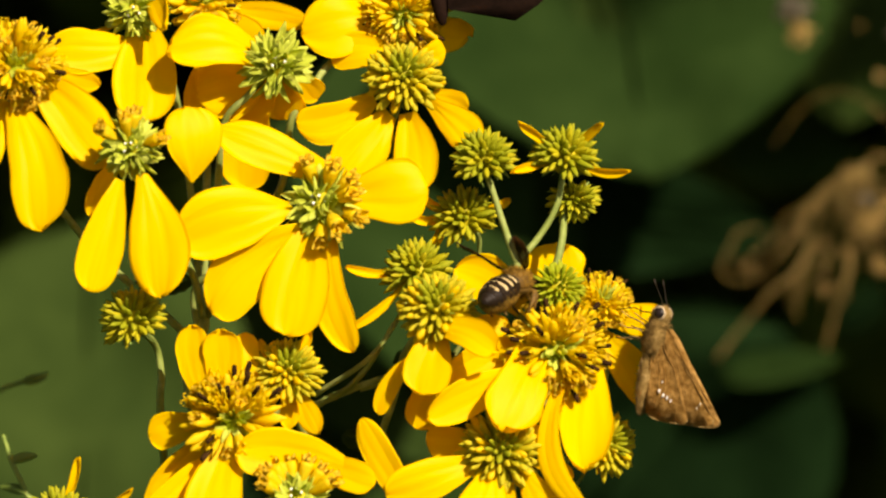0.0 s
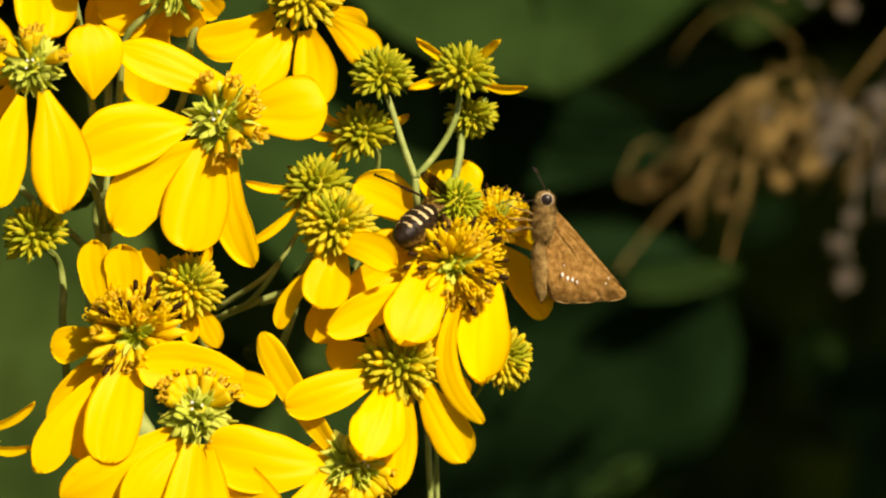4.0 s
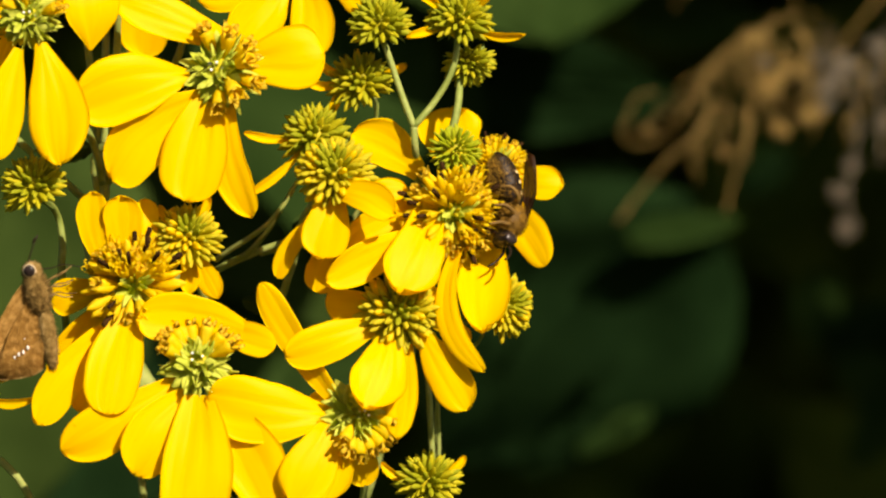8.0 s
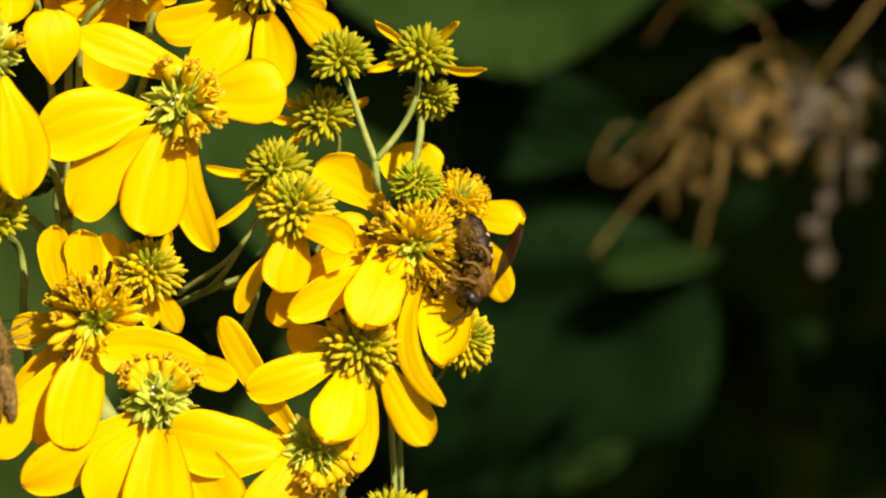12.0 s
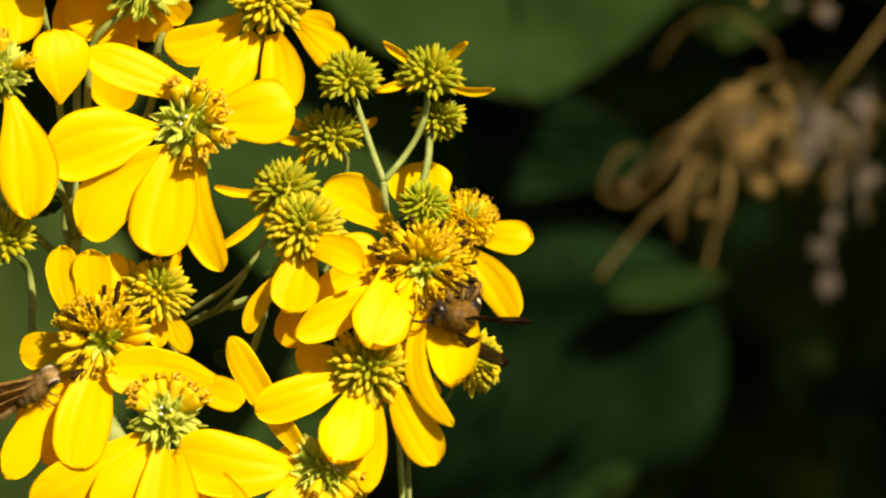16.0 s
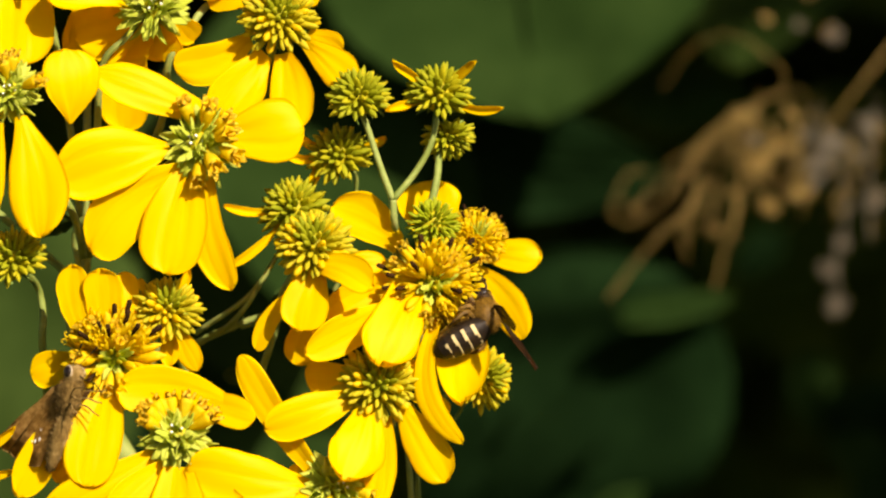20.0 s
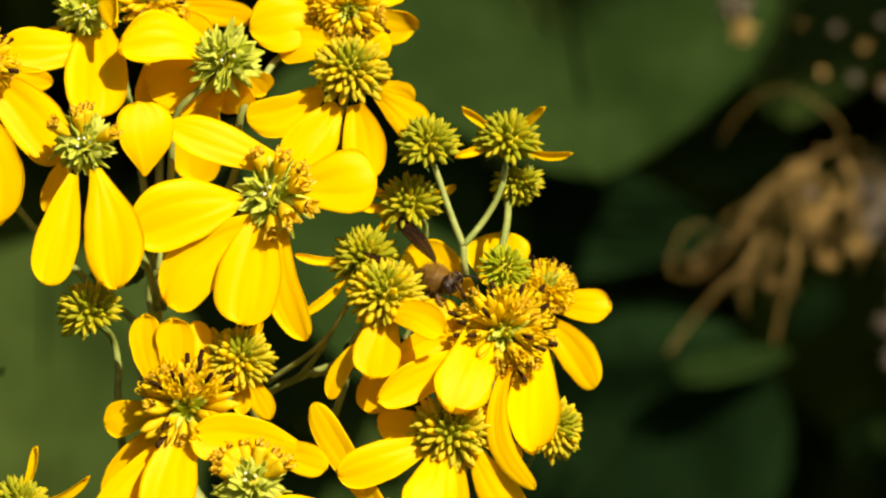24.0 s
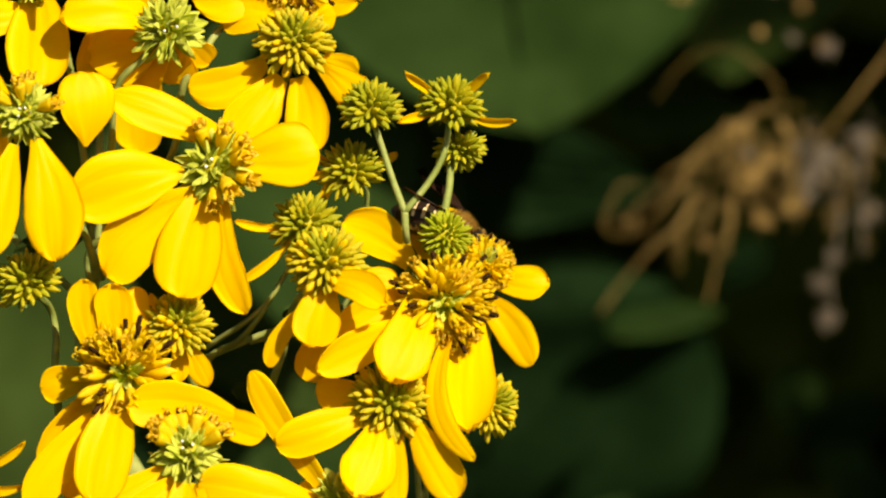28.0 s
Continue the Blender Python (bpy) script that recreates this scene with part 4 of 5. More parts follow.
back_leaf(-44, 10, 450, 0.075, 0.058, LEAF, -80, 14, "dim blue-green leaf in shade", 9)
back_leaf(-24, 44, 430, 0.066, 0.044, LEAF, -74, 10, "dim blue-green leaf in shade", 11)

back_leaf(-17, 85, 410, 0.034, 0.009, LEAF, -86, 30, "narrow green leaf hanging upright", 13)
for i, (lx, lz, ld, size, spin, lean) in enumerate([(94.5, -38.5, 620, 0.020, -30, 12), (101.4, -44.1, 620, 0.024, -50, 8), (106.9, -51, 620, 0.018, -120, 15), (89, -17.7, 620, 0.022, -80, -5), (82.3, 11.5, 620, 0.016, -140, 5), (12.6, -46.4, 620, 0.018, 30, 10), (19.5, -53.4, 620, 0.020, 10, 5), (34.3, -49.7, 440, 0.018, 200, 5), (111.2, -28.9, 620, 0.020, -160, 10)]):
    back_leaf(lx, lz, ld, size, size * 0.6, LEAF if i in (0, 2, 3) else LEAF_COOL_SHADE, spin, lean, "small dim leaf deep in the shade", 30 + i, droop=0.15)

# dry brown stalks hanging behind: one arching dead stem with strands drooping from it
def dry_stalk(pts, r0, r1, mat, seed):
    shake = random.Random(seed + 300)
    places = [behind(p[0] + shake.uniform(-0.8, 0.8), p[1] + shake.uniform(-0.8, 0.8), p[2]) for p in pts]
    o = places[0].copy()
    ob = thing("dry_stalk", o, "thin curled brown dry stalk hanging behind the flowers", "dry stalk", "dry stalks")
    v, f = tube([p - o for p in places], (r0 * MM, r1 * MM), 7, 5, 0.8, seed)
    part("stem", mesh_of("stem", v, f, [mat]), ob)


dry_stalk([(43.3, 37.6, 339), (45.3, 41, 339), (48.2, 44.4, 339), (53.6, 47.6, 339), (59, 47.6, 339), (64.9, 45, 339), (67.9, 39.8, 339), (67, 35.3, 339)], 0.06, 0.1, DRY, 1)
dry_stalk([(67.8, 37.7, 343), (61.5, 34.3, 343), (56.9, 30.9, 343), (51.1, 25.2, 343), (45.4, 18.3, 343), (40.8, 13.5, 343), (36.2, 11.7, 343), (33.5, 13.6, 343), (33.8, 17.2, 343), (36.5, 20.4, 343), (39.7, 21.8, 343)], 0.2, 0.13, DRY, 2)
dry_stalk([(58.2, 31.5, 347), (52.5, 27, 347), (47.3, 21.8, 347), (45, 18.4, 347)], 0.28, 0.2, DRY, 3)
dry_stalk([(52.6, 20.7, 351), (48.6, 13.9, 351), (44.5, 9.3, 351), (41.1, 5.8, 351), (37.6, 1.2, 351), (33, -4.5, 351)], 0.25, 0.16, DRY, 4)
dry_stalk([(59, 33, 339), (59.9, 26.2, 339), (59.2, 18.2, 339), (57.2, 11.4, 339), (55.5, 4.6, 339), (53.4, -3.4, 339)], 0.28, 0.18, DRY, 5)
dry_stalk([(62.6, 34.3, 343), (62, 27.4, 343), (62.5, 20.6, 343), (63.7, 13.7, 343)], 0.3, 0.2, DRY, 6)
dry_stalk([(53.8, 20.7, 347), (54.1, 14.9, 347), (53.3, 9.2, 347), (53.8, 5.8, 347)], 0.27, 0.18, DRY, 7)
dry_stalk([(92.9, 49.3, 351), (88.3, 43.6, 351), (82.5, 36.7, 351), (77.9, 31, 351), (74.5, 24.1, 351)], 0.26, 0.2, DRY, 8)
dry_stalk([(69.2, 35.3, 339), (70.9, 28.4, 339), (71.5, 20.5, 339), (73.7, 15.9, 339)], 0.36, 0.25, DRY, 9)
dry_stalk([(78.6, 26.2, 343), (80.8, 18.2, 343), (80.2, 10.2, 343), (78.5, 2.2, 343), (79.6, -3.5, 343)], 0.29, 0.22, DRY_PALE, 10)
dry_stalk([(85.7, 33.2, 347), (86.2, 24, 347), (84.5, 14.8, 347), (85.6, 6.8, 347)], 0.29, 0.22, DRY_PALE, 11)
rnd = random.Random(9)
(ax, az, ad), (bx, bz, bd), (ex, ez, ed) = (61.8, 33.3, 350), (38.6, 12.7, 345), (57.1, 2.3, 350)
for i in range(11):
    # long thin strands that fan out below the arch
    t = rnd.random()
    gx, gz = bx + (ex - bx) * t + rnd.uniform(-3, 3), bz + (ez - bz) * t + rnd.uniform(-3, 5)
    pts = [(ax + (gx - ax) * k / 6 + rnd.uniform(-1.3, 1.3), az + (gz - az) * (k / 6) ** 1.3 + rnd.uniform(-1.0, 1.0), 345 + rnd.uniform(-12, 12)) for k in range(7)]
    dry_stalk(pts, rnd.uniform(0.10, 0.22), 0.08, DRY, 60 + i)
rnd = random.Random(5)
cx, cz, cd = 66.4, 29.9, 350
for i in range(42):
    x0, z0 = cx + rnd.triangular(-10, 26, 6), cz + rnd.uniform(-10, 8)
    fall, drift = rnd.uniform(6, 18), rnd.uniform(-8, 2.0)
    pts = [(x0 + drift * (k / 5) ** 1.5 + rnd.uniform(-0.7, 0.7), z0 - fall * k / 5 + (2.0 if k == 1 else 0.0) + rnd.uniform(-0.6, 0.6), cd + rnd.uniform(-14, 14)) for k in range(6)]
    dry_stalk(pts, rnd.uniform(0.10, 0.26), 0.09, DRY if i % 5 else DRY_PALE, 20 + i)


def dry_tuft(x, z, depth, size, seed, mat, label):
    """A withered flower top: many short curled flakes round a knob."""
    r = random.Random(seed)
    ob = thing("dry_flower", behind(x, z, depth), label, "dry flower", "withered flower tops")
    v, f = [], []
    for _ in range(46):
        d = Vector((r.gauss(0, 1), r.gauss(0, 0.6), r.gauss(-0.4, 1))).normalized()
        e = d * size * r.uniform(0.5, 1.1)
        tv, tf = tube([(0, 0, 0), e * 0.5 + Vector((0, 0, 0.3 * size * r.random())), e], (size * 0.12, size * 0.05), 5, 3)
        o = len(v)
        v += [tuple(Vector(q) * MM) for q in tv]
        f += [tuple(q + o for q in g) for g in tf]
    part("husk", mesh_of("husk", v, f, [mat]), ob)
    return ob


dry_tuft(45.6, 64.5, 320, 4.5, 1, DRY_PALE, "pale withered flower top")
dry_tuft(47.2, 60.1, 320, 3.4, 2, DRY, "pale withered flower top")
dry_tuft(77.8, 27.5, 350, 4.2, 3, HUSK, "greyish withered flower top")
dry_tuft(75.5, 23, 350, 3.2, 4, HUSK, "greyish withered flower top")
dry_tuft(85.6, 31.1, 355, 3.4, 5, HUSK, "greyish withered flower top")
dry_tuft(87.7, 15.6, 360, 3.2, 6, DRY_PALE, "greyish withered flower top")
dry_tuft(67.2, 26.3, 345, 4, 7, DRY, "brown withered flower top")
dry_tuft(62.7, 22.9, 345, 3.4, 8, DRY, "brown withered flower top")
dry_tuft(64.9, 14.4, 345, 2.6, 9, DRY, "brown withered flower top")
dry_tuft(54.1, 10.4, 345, 2.4, 10, DRY, "brown withered flower top")
dry_tuft(77.5, 1.2, 355, 2.8, 11, DRY_PALE, "greyish withered flower top")
dry_tuft(79.2, -5.7, 355, 3, 12, DRY_PALE, "greyish withered flower top")
dry_tuft(80.4, 7, 355, 2.4, 13, DRY_PALE, "greyish withered flower top")
dry_tuft(70.9, 17.3, 350, 3, 14, DRY, "brown withered flower top")
dry_tuft(77.9, 48.9, 340, 2.4, 15, DRY_PALE, "brown withered flower top")
for i, (x, z, size, mat) in enumerate([(61.5, 27.5, 1.6, HUSK), (58.0, 33.0, 1.3, DRY), (69.0, 33.5, 1.5, DRY), (72.5, 29.0, 1.7, HUSK), (66.0, 19.5, 1.4, DRY), (57.5, 17.0, 1.3, DRY), (74.0, 19.0, 1.5, HUSK), (82.5, 24.5, 1.8, HUSK), (81.0, 14.0, 1.6, DRY_PALE), (49.0, 21.5, 1.1, DRY), (37.5, 14.0, 1.2, DRY), (63.5, 36.0, 1.2, DRY),
        (67.6, 61.2, 1.4, DRY_PALE), (73.3, 57.8, 1.6, DRY), (77.3, 62.9, 1.2, DRY_PALE), (64.1, 52.0, 1.2, DRY), (71.0, 50.9, 1.5, DRY_PALE), (76.7, 49.7, 1.5, DRY), (60.7, 62.4, 0.9, DRY)]):
    dry_tuft(x, z, 338 + 3 * (i % 5), size, 40 + i, mat, "small curled tuft of dry flower husks")
dry_tuft(89, -24, 560, 4.0, 28, LEAF, "small green tuft in shade")


def leaf_cloud(name, count, centre, size, leaf, seed, mat, label, category, hang=0.0, blocky=4.0):
    """Many small leaves, each with fold and point, in one mesh."""
    rnd = np.random.default_rng(seed)
    p = rnd.random((count * 3, 3)) * 2 - 1
    p = p[(np.abs(p) ** blocky).sum(axis=1) < 1][:count] * np.array(size) + np.array(centre)
    v, f = [], []
    for c in p:
        l = leaf * rnd.uniform(0.6, 1.3)
        a, b = rnd.uniform(0, 6.28), rnd.uniform(-0.9, 0.5) - hang * rnd.uniform(0.3, 1.0)
        d = Vector((math.cos(a) * math.cos(b), math.sin(a) * math.cos(b), math.sin(b)))
        s = d.cross(Vector((rnd.uniform(-0.4, 0.4) - hang * rnd.uniform(-1, 1), rnd.uniform(-0.4, 0.4) - hang, 1 - 0.6 * hang))).normalized()
        n = s.cross(d)
        c = Vector(c)
        o = len(v)
        for t, w in ((0, 0.02), (0.3, 0.3), (0.65, 0.26), (1, 0.0)):
            m = c + d * l * t - n * 0.15 * l * t * t
            v += [tuple(m - s * w * l + n * 0.08 * l), tuple(m), tuple(m + s * w * l + n * 0.08 * l)]
        for i in range(3):
            for j in range(2):
                q = o + i * 3 + j
                f.append((q, q + 1, q + 4, q + 3))
    return tagged(new(name, mesh_of(name, v, f, [mat], smooth=False)), label, category, kind="stuff")


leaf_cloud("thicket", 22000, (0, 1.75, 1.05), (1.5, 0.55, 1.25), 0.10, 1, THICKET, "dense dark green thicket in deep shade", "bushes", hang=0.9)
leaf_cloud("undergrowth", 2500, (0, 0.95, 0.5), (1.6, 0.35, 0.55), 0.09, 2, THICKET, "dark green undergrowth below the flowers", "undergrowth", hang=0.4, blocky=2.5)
leaf_cloud("ground_plants", 34000, (0, 0.3, 0.05), (6.0, 5.6, 0.12), 0.085, 3, GRASS, "low green plants covering the soil", "ground cover", blocky=2.2)

# unseen tree, added so that its boughs keep the sun off the thicket
tree = thing("tree", (1.6, 2.4, 0), "unseen broad-leaved tree added to shade the thicket", "tree")
tv, tf = tube([(0, 0, -0.1), (0.03, 0, 1.0), (-0.02, 0.03, 2.4), (0.0, 0.0, 4.2)], (0.16, 0.07), 14, 8, 0.15, 3)
part("trunk", mesh_of("trunk", tv, tf, [BARK]), tree)
for i, (a, b, c) in enumerate([(-1.6, -1.6, 2.5), (0.9, -1.7, 2.6), (-2.6, 0.2, 2.9), (1.2, 1.3, 3.4), (-0.8, 1.4, 3.6)]):
    tv, tf = tube([(0, 0, 1.9 + 0.2 * i), (a * 0.5, b * 0.5, 2.3 + 0.15 * i), (a, b, c)], (0.06, 0.02), 8, 6, 0.2, i)
    part("limb", mesh_of("limb", tv, tf, [BARK]), tree)
crown = leaf_cloud("crown", 19000, (-1.6, -1.1, 2.4), (2.6, 2.2, 0.2), 0.13, 4, THICKET, "", "")
crown.parent = tree
del crown["kind"]


# ---- insects ----
def ellipsoid(rx, ry, rz, n=14, m=9):
    v, f = [], []
    for i in range(m):
        a = math.pi * i / (m - 1)
        for k in range(n):
            b = 2 * math.pi * k / n
            v.append((rx * math.cos(a), ry * math.sin(a) * math.cos(b), rz * math.sin(a) * math.sin(b)))
    for i in range(m - 1):
        for k in range(n):
            f.append((i * n + k, i * n + (k + 1) % n, (i + 1) * n + (k + 1) % n, (i + 1) * n + k))
    return v, f


def scaled(vf, k=MM):
    return [tuple(Vector(p) * k) for p in vf[0]], vf[1]


WASP_BLACK = grain("wasp_black", ((0.2, (0.006, 0.004, 0.003)), (0.8, (0.024, 0.014, 0.006))), 900, 0.5, 0.2, 0.4)
WASP_CREAM = grain("wasp_cream", ((0.2, (0.42, 0.32, 0.13)), (0.8, (0.66, 0.53, 0.27))), 900, 0.6, 0.2, 0.5)
WASP_FUZZ = grain("wasp_fuzz", ((0.2, (0.09, 0.043, 0.006)), (0.5, (0.26, 0.14, 0.018)), (0.85, (0.52, 0.31, 0.045))), 1500, 0.9, 0.1, 1.0)
WASP_EYE = grain("wasp_eye", ((0.2, (0.008, 0.006, 0.006)), (0.8, (0.03, 0.02, 0.018))), 2000, 0.3, 0.3, 0.1)
WASP_LEG = grain("wasp_leg", ((0.2, (0.04, 0.02, 0.005)), (0.8, (0.22, 0.125, 0.022))), 1200, 0.6, 0.3, 0.5)
WING_SMOKE = grain("wing_smoke", ((0.2, (0.018, 0.006, 0.002)), (0.8, (0.06, 0.022, 0.005))), 400, 0.5, 0.15, 0.3, through_light=0.45)
wing_nodes = WING_SMOKE.node_tree
see = wing_nodes.nodes.new("ShaderNodeBsdfTransparent")
half = wing_nodes.nodes.new("ShaderNodeMixShader")
half.inputs[0].default_value = 0.22
old = wing_nodes.nodes["Material Output"].inputs[0].links[0].from_socket
wing_nodes.links.new(old, half.inputs[1])
wing_nodes.links.new(see.outputs[0], half.inputs[2])
wing_nodes.links.new(half.outputs[0], wing_nodes.nodes["Material Output"].inputs[0])
SKIPPER = grain("skipper_wing", ((0.25, (0.12, 0.058, 0.012)), (0.5, (0.22, 0.115, 0.027)), (0.8, (0.37, 0.215, 0.066))), 1100, 0.9, 0.03, 0.9, fine=9)
SKIPPER_FUR = grain("skipper_fur", ((0.2, (0.075, 0.044, 0.012)), (0.5, (0.20, 0.128, 0.040)), (0.85, (0.42, 0.30, 0.125))), 900, 0.95, 0.05, 1.0)
PALE_FUR = grain("pale_fur", ((0.2, (0.35, 0.28, 0.17)), (0.8, (0.55, 0.46, 0.32))), 900, 0.9, 0.05, 0.6)
SILVER = grain("silver_scale", ((0.2, (0.5, 0.49, 0.45)), (0.8, (0.75, 0.74, 0.7))), 900, 0.35, 0.5, 0.2)
DARK_WING = grain("dark_wing", ((0.2, (0.004, 0.003, 0.002)), (0.8, (0.018, 0.009, 0.006))), 300, 0.9, 0.03, 0.4)


def wing_mesh(name, outline, mat, thick=0.06, bulge=0.25):
    """A wing blade in its xy plane from an outline in mm, fanned from its root with slight relief."""
    n = len(outline)
    v, f = [], []
    for side in (0, 1):
        for ring in (0.0, 0.35, 0.7, 1.0):
            for i, (x, y) in enumerate(outline):
                v.append((x * ring * MM, y * ring * MM, (bulge * math.sin(math.pi * ring) * 0.6 + 0.16 * math.cos(i * 3.1) * ring - side * thick) * MM))
    k = 4 * n
    for r in range(3):
        for i in range(n - 1):
            a = r * n + i
            f.append((a, a + n, a + n + 1, a + 1))
            f.append((k + a, k + a + 1, k + a + n + 1, k + a + n))
    for i in range(n - 1):
        a = 3 * n + i
        f.append((a, k + a, k + a + 1, a + 1))
    return mesh_of(name, v, f, [mat])


def fuzz(count, rx, ry, rz, length, seed, top=2.0):
    """Short hairs standing on an ellipsoid."""
    rnd = random.Random(seed)
    v, f = [], []
    for _ in range(count):
        d = Vector((rnd.gauss(0, 1), rnd.gauss(0, 1), rnd.gauss(0, 1))).normalized()
        if d.z > top:
            d.z = -d.z
        p = Vector((d.x * rx, d.y * ry, d.z * rz))
        s = d.orthogonal().normalized() * 0.042
        t = d.cross(s).normalized() * 0.042
        e = p + (d + Vector((rnd.uniform(-0.4, 0.4), rnd.uniform(-0.4, 0.4), rnd.uniform(-0.4, 0.4)))).normalized() * length * rnd.uniform(0.6, 1.2)
        o = len(v)
        v += [tuple(p + s), tuple(p - s + t), tuple(p - s - t), tuple(e)]
        f += [(o, o + 1, o + 3), (o + 1, o + 2, o + 3), (o + 2, o, o + 3)]
    return [tuple(Vector(q) * MM) for q in v], f


def build_wasp():
    """Head towards +x, back towards +z; the abdomen hangs on its own hinge behind the thorax."""
    wasp = thing("wasp", (0, 0, 0), "hairy brown wasp with a cream-banded black abdomen on the flowers", "wasp")
    part("thorax", mesh_of("thorax", *scaled(ellipsoid(2.6, 2.2, 2.1)), [WASP_LEG]), wasp)
    part("fur", mesh_of("fur", *fuzz(1900, 2.5, 2.1, 2.0, 0.8, 1), [WASP_FUZZ]), wasp, None, "golden-brown hairs round the thorax")
    head = part("head", mesh_of("head", *scaled(ellipsoid(1.25, 1.9, 1.6)), [WASP_BLACK]), wasp, pose(3.2 * MM, 0, -0.5 * MM))
    part("fur", mesh_of("fur", *fuzz(170, 1.2, 1.75, 1.5, 0.5, 2), [WASP_FUZZ]), head)
    for e in (-1, 1):
        part("eye", mesh_of("eye", *scaled(ellipsoid(0.85, 0.5, 1.15)), [WASP_EYE]), head, pose(0.3 * MM, 1.55 * e * MM, 0.1 * MM), "shiny black eye")
        v, f = tube([Vector(q) * MM for q in ((0.9, 0.4 * e, 0.4), (1.9, 1.0 * e, 0.8), (3.2, 1.7 * e, 0.3), (4.2, 2.2 * e, -0.6))], (0.2 * MM, 0.16 * MM), 7, 4)
        part("antenna", mesh_of("antenna", v, f, [WASP_BLACK]), head)
    # abdomen: overlapping black rings, cream wedges on the front of each
    prof = [(1.5, 0.3), (2.15, -1.2), (2.45, -2.9), (2.4, -4.5), (2.1, -6.0), (1.6, -7.3), (0.4, -8.5)]
    marks = ((1, 1), (0.10, 0.96), (0.05, 0.97), (0.05, 0.97), (0.2, 0.85), (1, 1))
    abdomen, wings = None, []
    for i in range(6):
        (r0, x0), (r1, x1) = prof[i], prof[i + 1]
        v, f, idx = [], [], []
        n = 40
        rows = [(r0 * 0.96, x0 + 0.15), (r0 * 1.02, x0 - 0.1)]
        rows += [((r0 + (r1 - r0) * k / 5) * 1.04, x0 + (x1 - x0) * k / 5) for k in range(1, 5)]
        rows.append((r1 * 1.05, x1))
        for r, x in rows:
            for k in range(n):
                a = 2 * math.pi * k / n
                v.append((x * MM, r * math.cos(a) * MM, r * 0.88 * math.sin(a) * MM))
        low, high = marks[i]
        for j in range(6):
            for k in range(n):
                f.append((j * n + k, j * n + (k + 1) % n, (j + 1) * n + (k + 1) % n, (j + 1) * n + k))
                a = 2 * math.pi * (k + 0.5) / n
                ac = abs(math.cos(a))
                deep = j == 1 or (j == 2 and ac > low + 0.4)
                idx.append(1 if j > 0 and deep and math.sin(a) > 0.05 and low < ac < high else 0)
        if i == 5:
            f.append(tuple(6 * n + k for k in range(n)))
            idx.append(0)
        me = mesh_of("abdomen_ring", v, f, [WASP_BLACK, WASP_CREAM], idx)
        if abdomen is None:
            abdomen = part("abdomen", me, wasp, pose(-1.9 * MM, 0, -0.2 * MM), "glossy black abdomen with cream bands")
        else:
            part("abdomen_ring", me, abdomen)
    part("belly_fur", mesh_of("belly_fur", *fuzz(1700, 3.8, 2.15, 1.95, 0.7, 6, 0.3), [WASP_FUZZ]), abdomen, pose(-3.9 * MM, 0, -0.45 * MM), "golden-brown hairs under the abdomen")
    out = [(0, 0), (-1.0, 1.2), (-3.5, 2.6), (-6.5, 3.2), (-8.4, 2.8), (-8.9, 1.9), (-7.2, 0.8), (-4.0, 0.2), (0, 0)]
    for e in (-1, 1):
        me = wing_mesh("wing", [(x * 1.15, y * e * 0.9) for x, y in out], WING_SMOKE)
        wing = part("wing", me, wasp, pose(0.2 * MM, 1.5 * e * MM, 1.6 * MM, 24 * e, 4, -8 * e), "smoky red-brown wing")
        wings.append(wing)
        for vein in (((0, 0), (-4.0, 2.2), (-8.6, 2.4)), ((0, 0), (-4.5, 1.2), (-7.6, 1.4))):
            v, f = tube([(x * 1.15 * MM, y * e * 0.9 * MM, 0.12 * MM) for x, y in vein], (0.1 * MM, 0.05 * MM), 5, 5)
            part("vein", mesh_of("vein", v, f, [WASP_BLACK]), wing)
        for k, (lx, s) in enumerate(((1.3, 0.9), (0.0, 1.1), (-1.3, 1.45))):
            v, f = tube([Vector(q) * MM for q in ((lx, 1.0 * e, -1.4), (lx + 0.6 - k * 0.6, 2.6 * e * s, -1.6), (lx + 0.9 - 1.3 * k, 2.7 * e * s, -3.2), (lx + 1.6 - 1.6 * k, 2.0 * e * s, -4.6))], (0.46 * MM, 0.17 * MM), 7, 5)
            leg = part("leg", mesh_of("leg", v, f, [WASP_LEG]), wasp)
            part("leg_hair", mesh_of("leg_hair", *fuzz(120, 0.8, 0.45, 0.9, 0.45, 30 + k), [WASP_FUZZ]), leg, pose((lx + 0.6 - 0.8 * k) * MM, 2.5 * e * s * MM, -2.2 * MM))
    return wasp, abdomen, wings


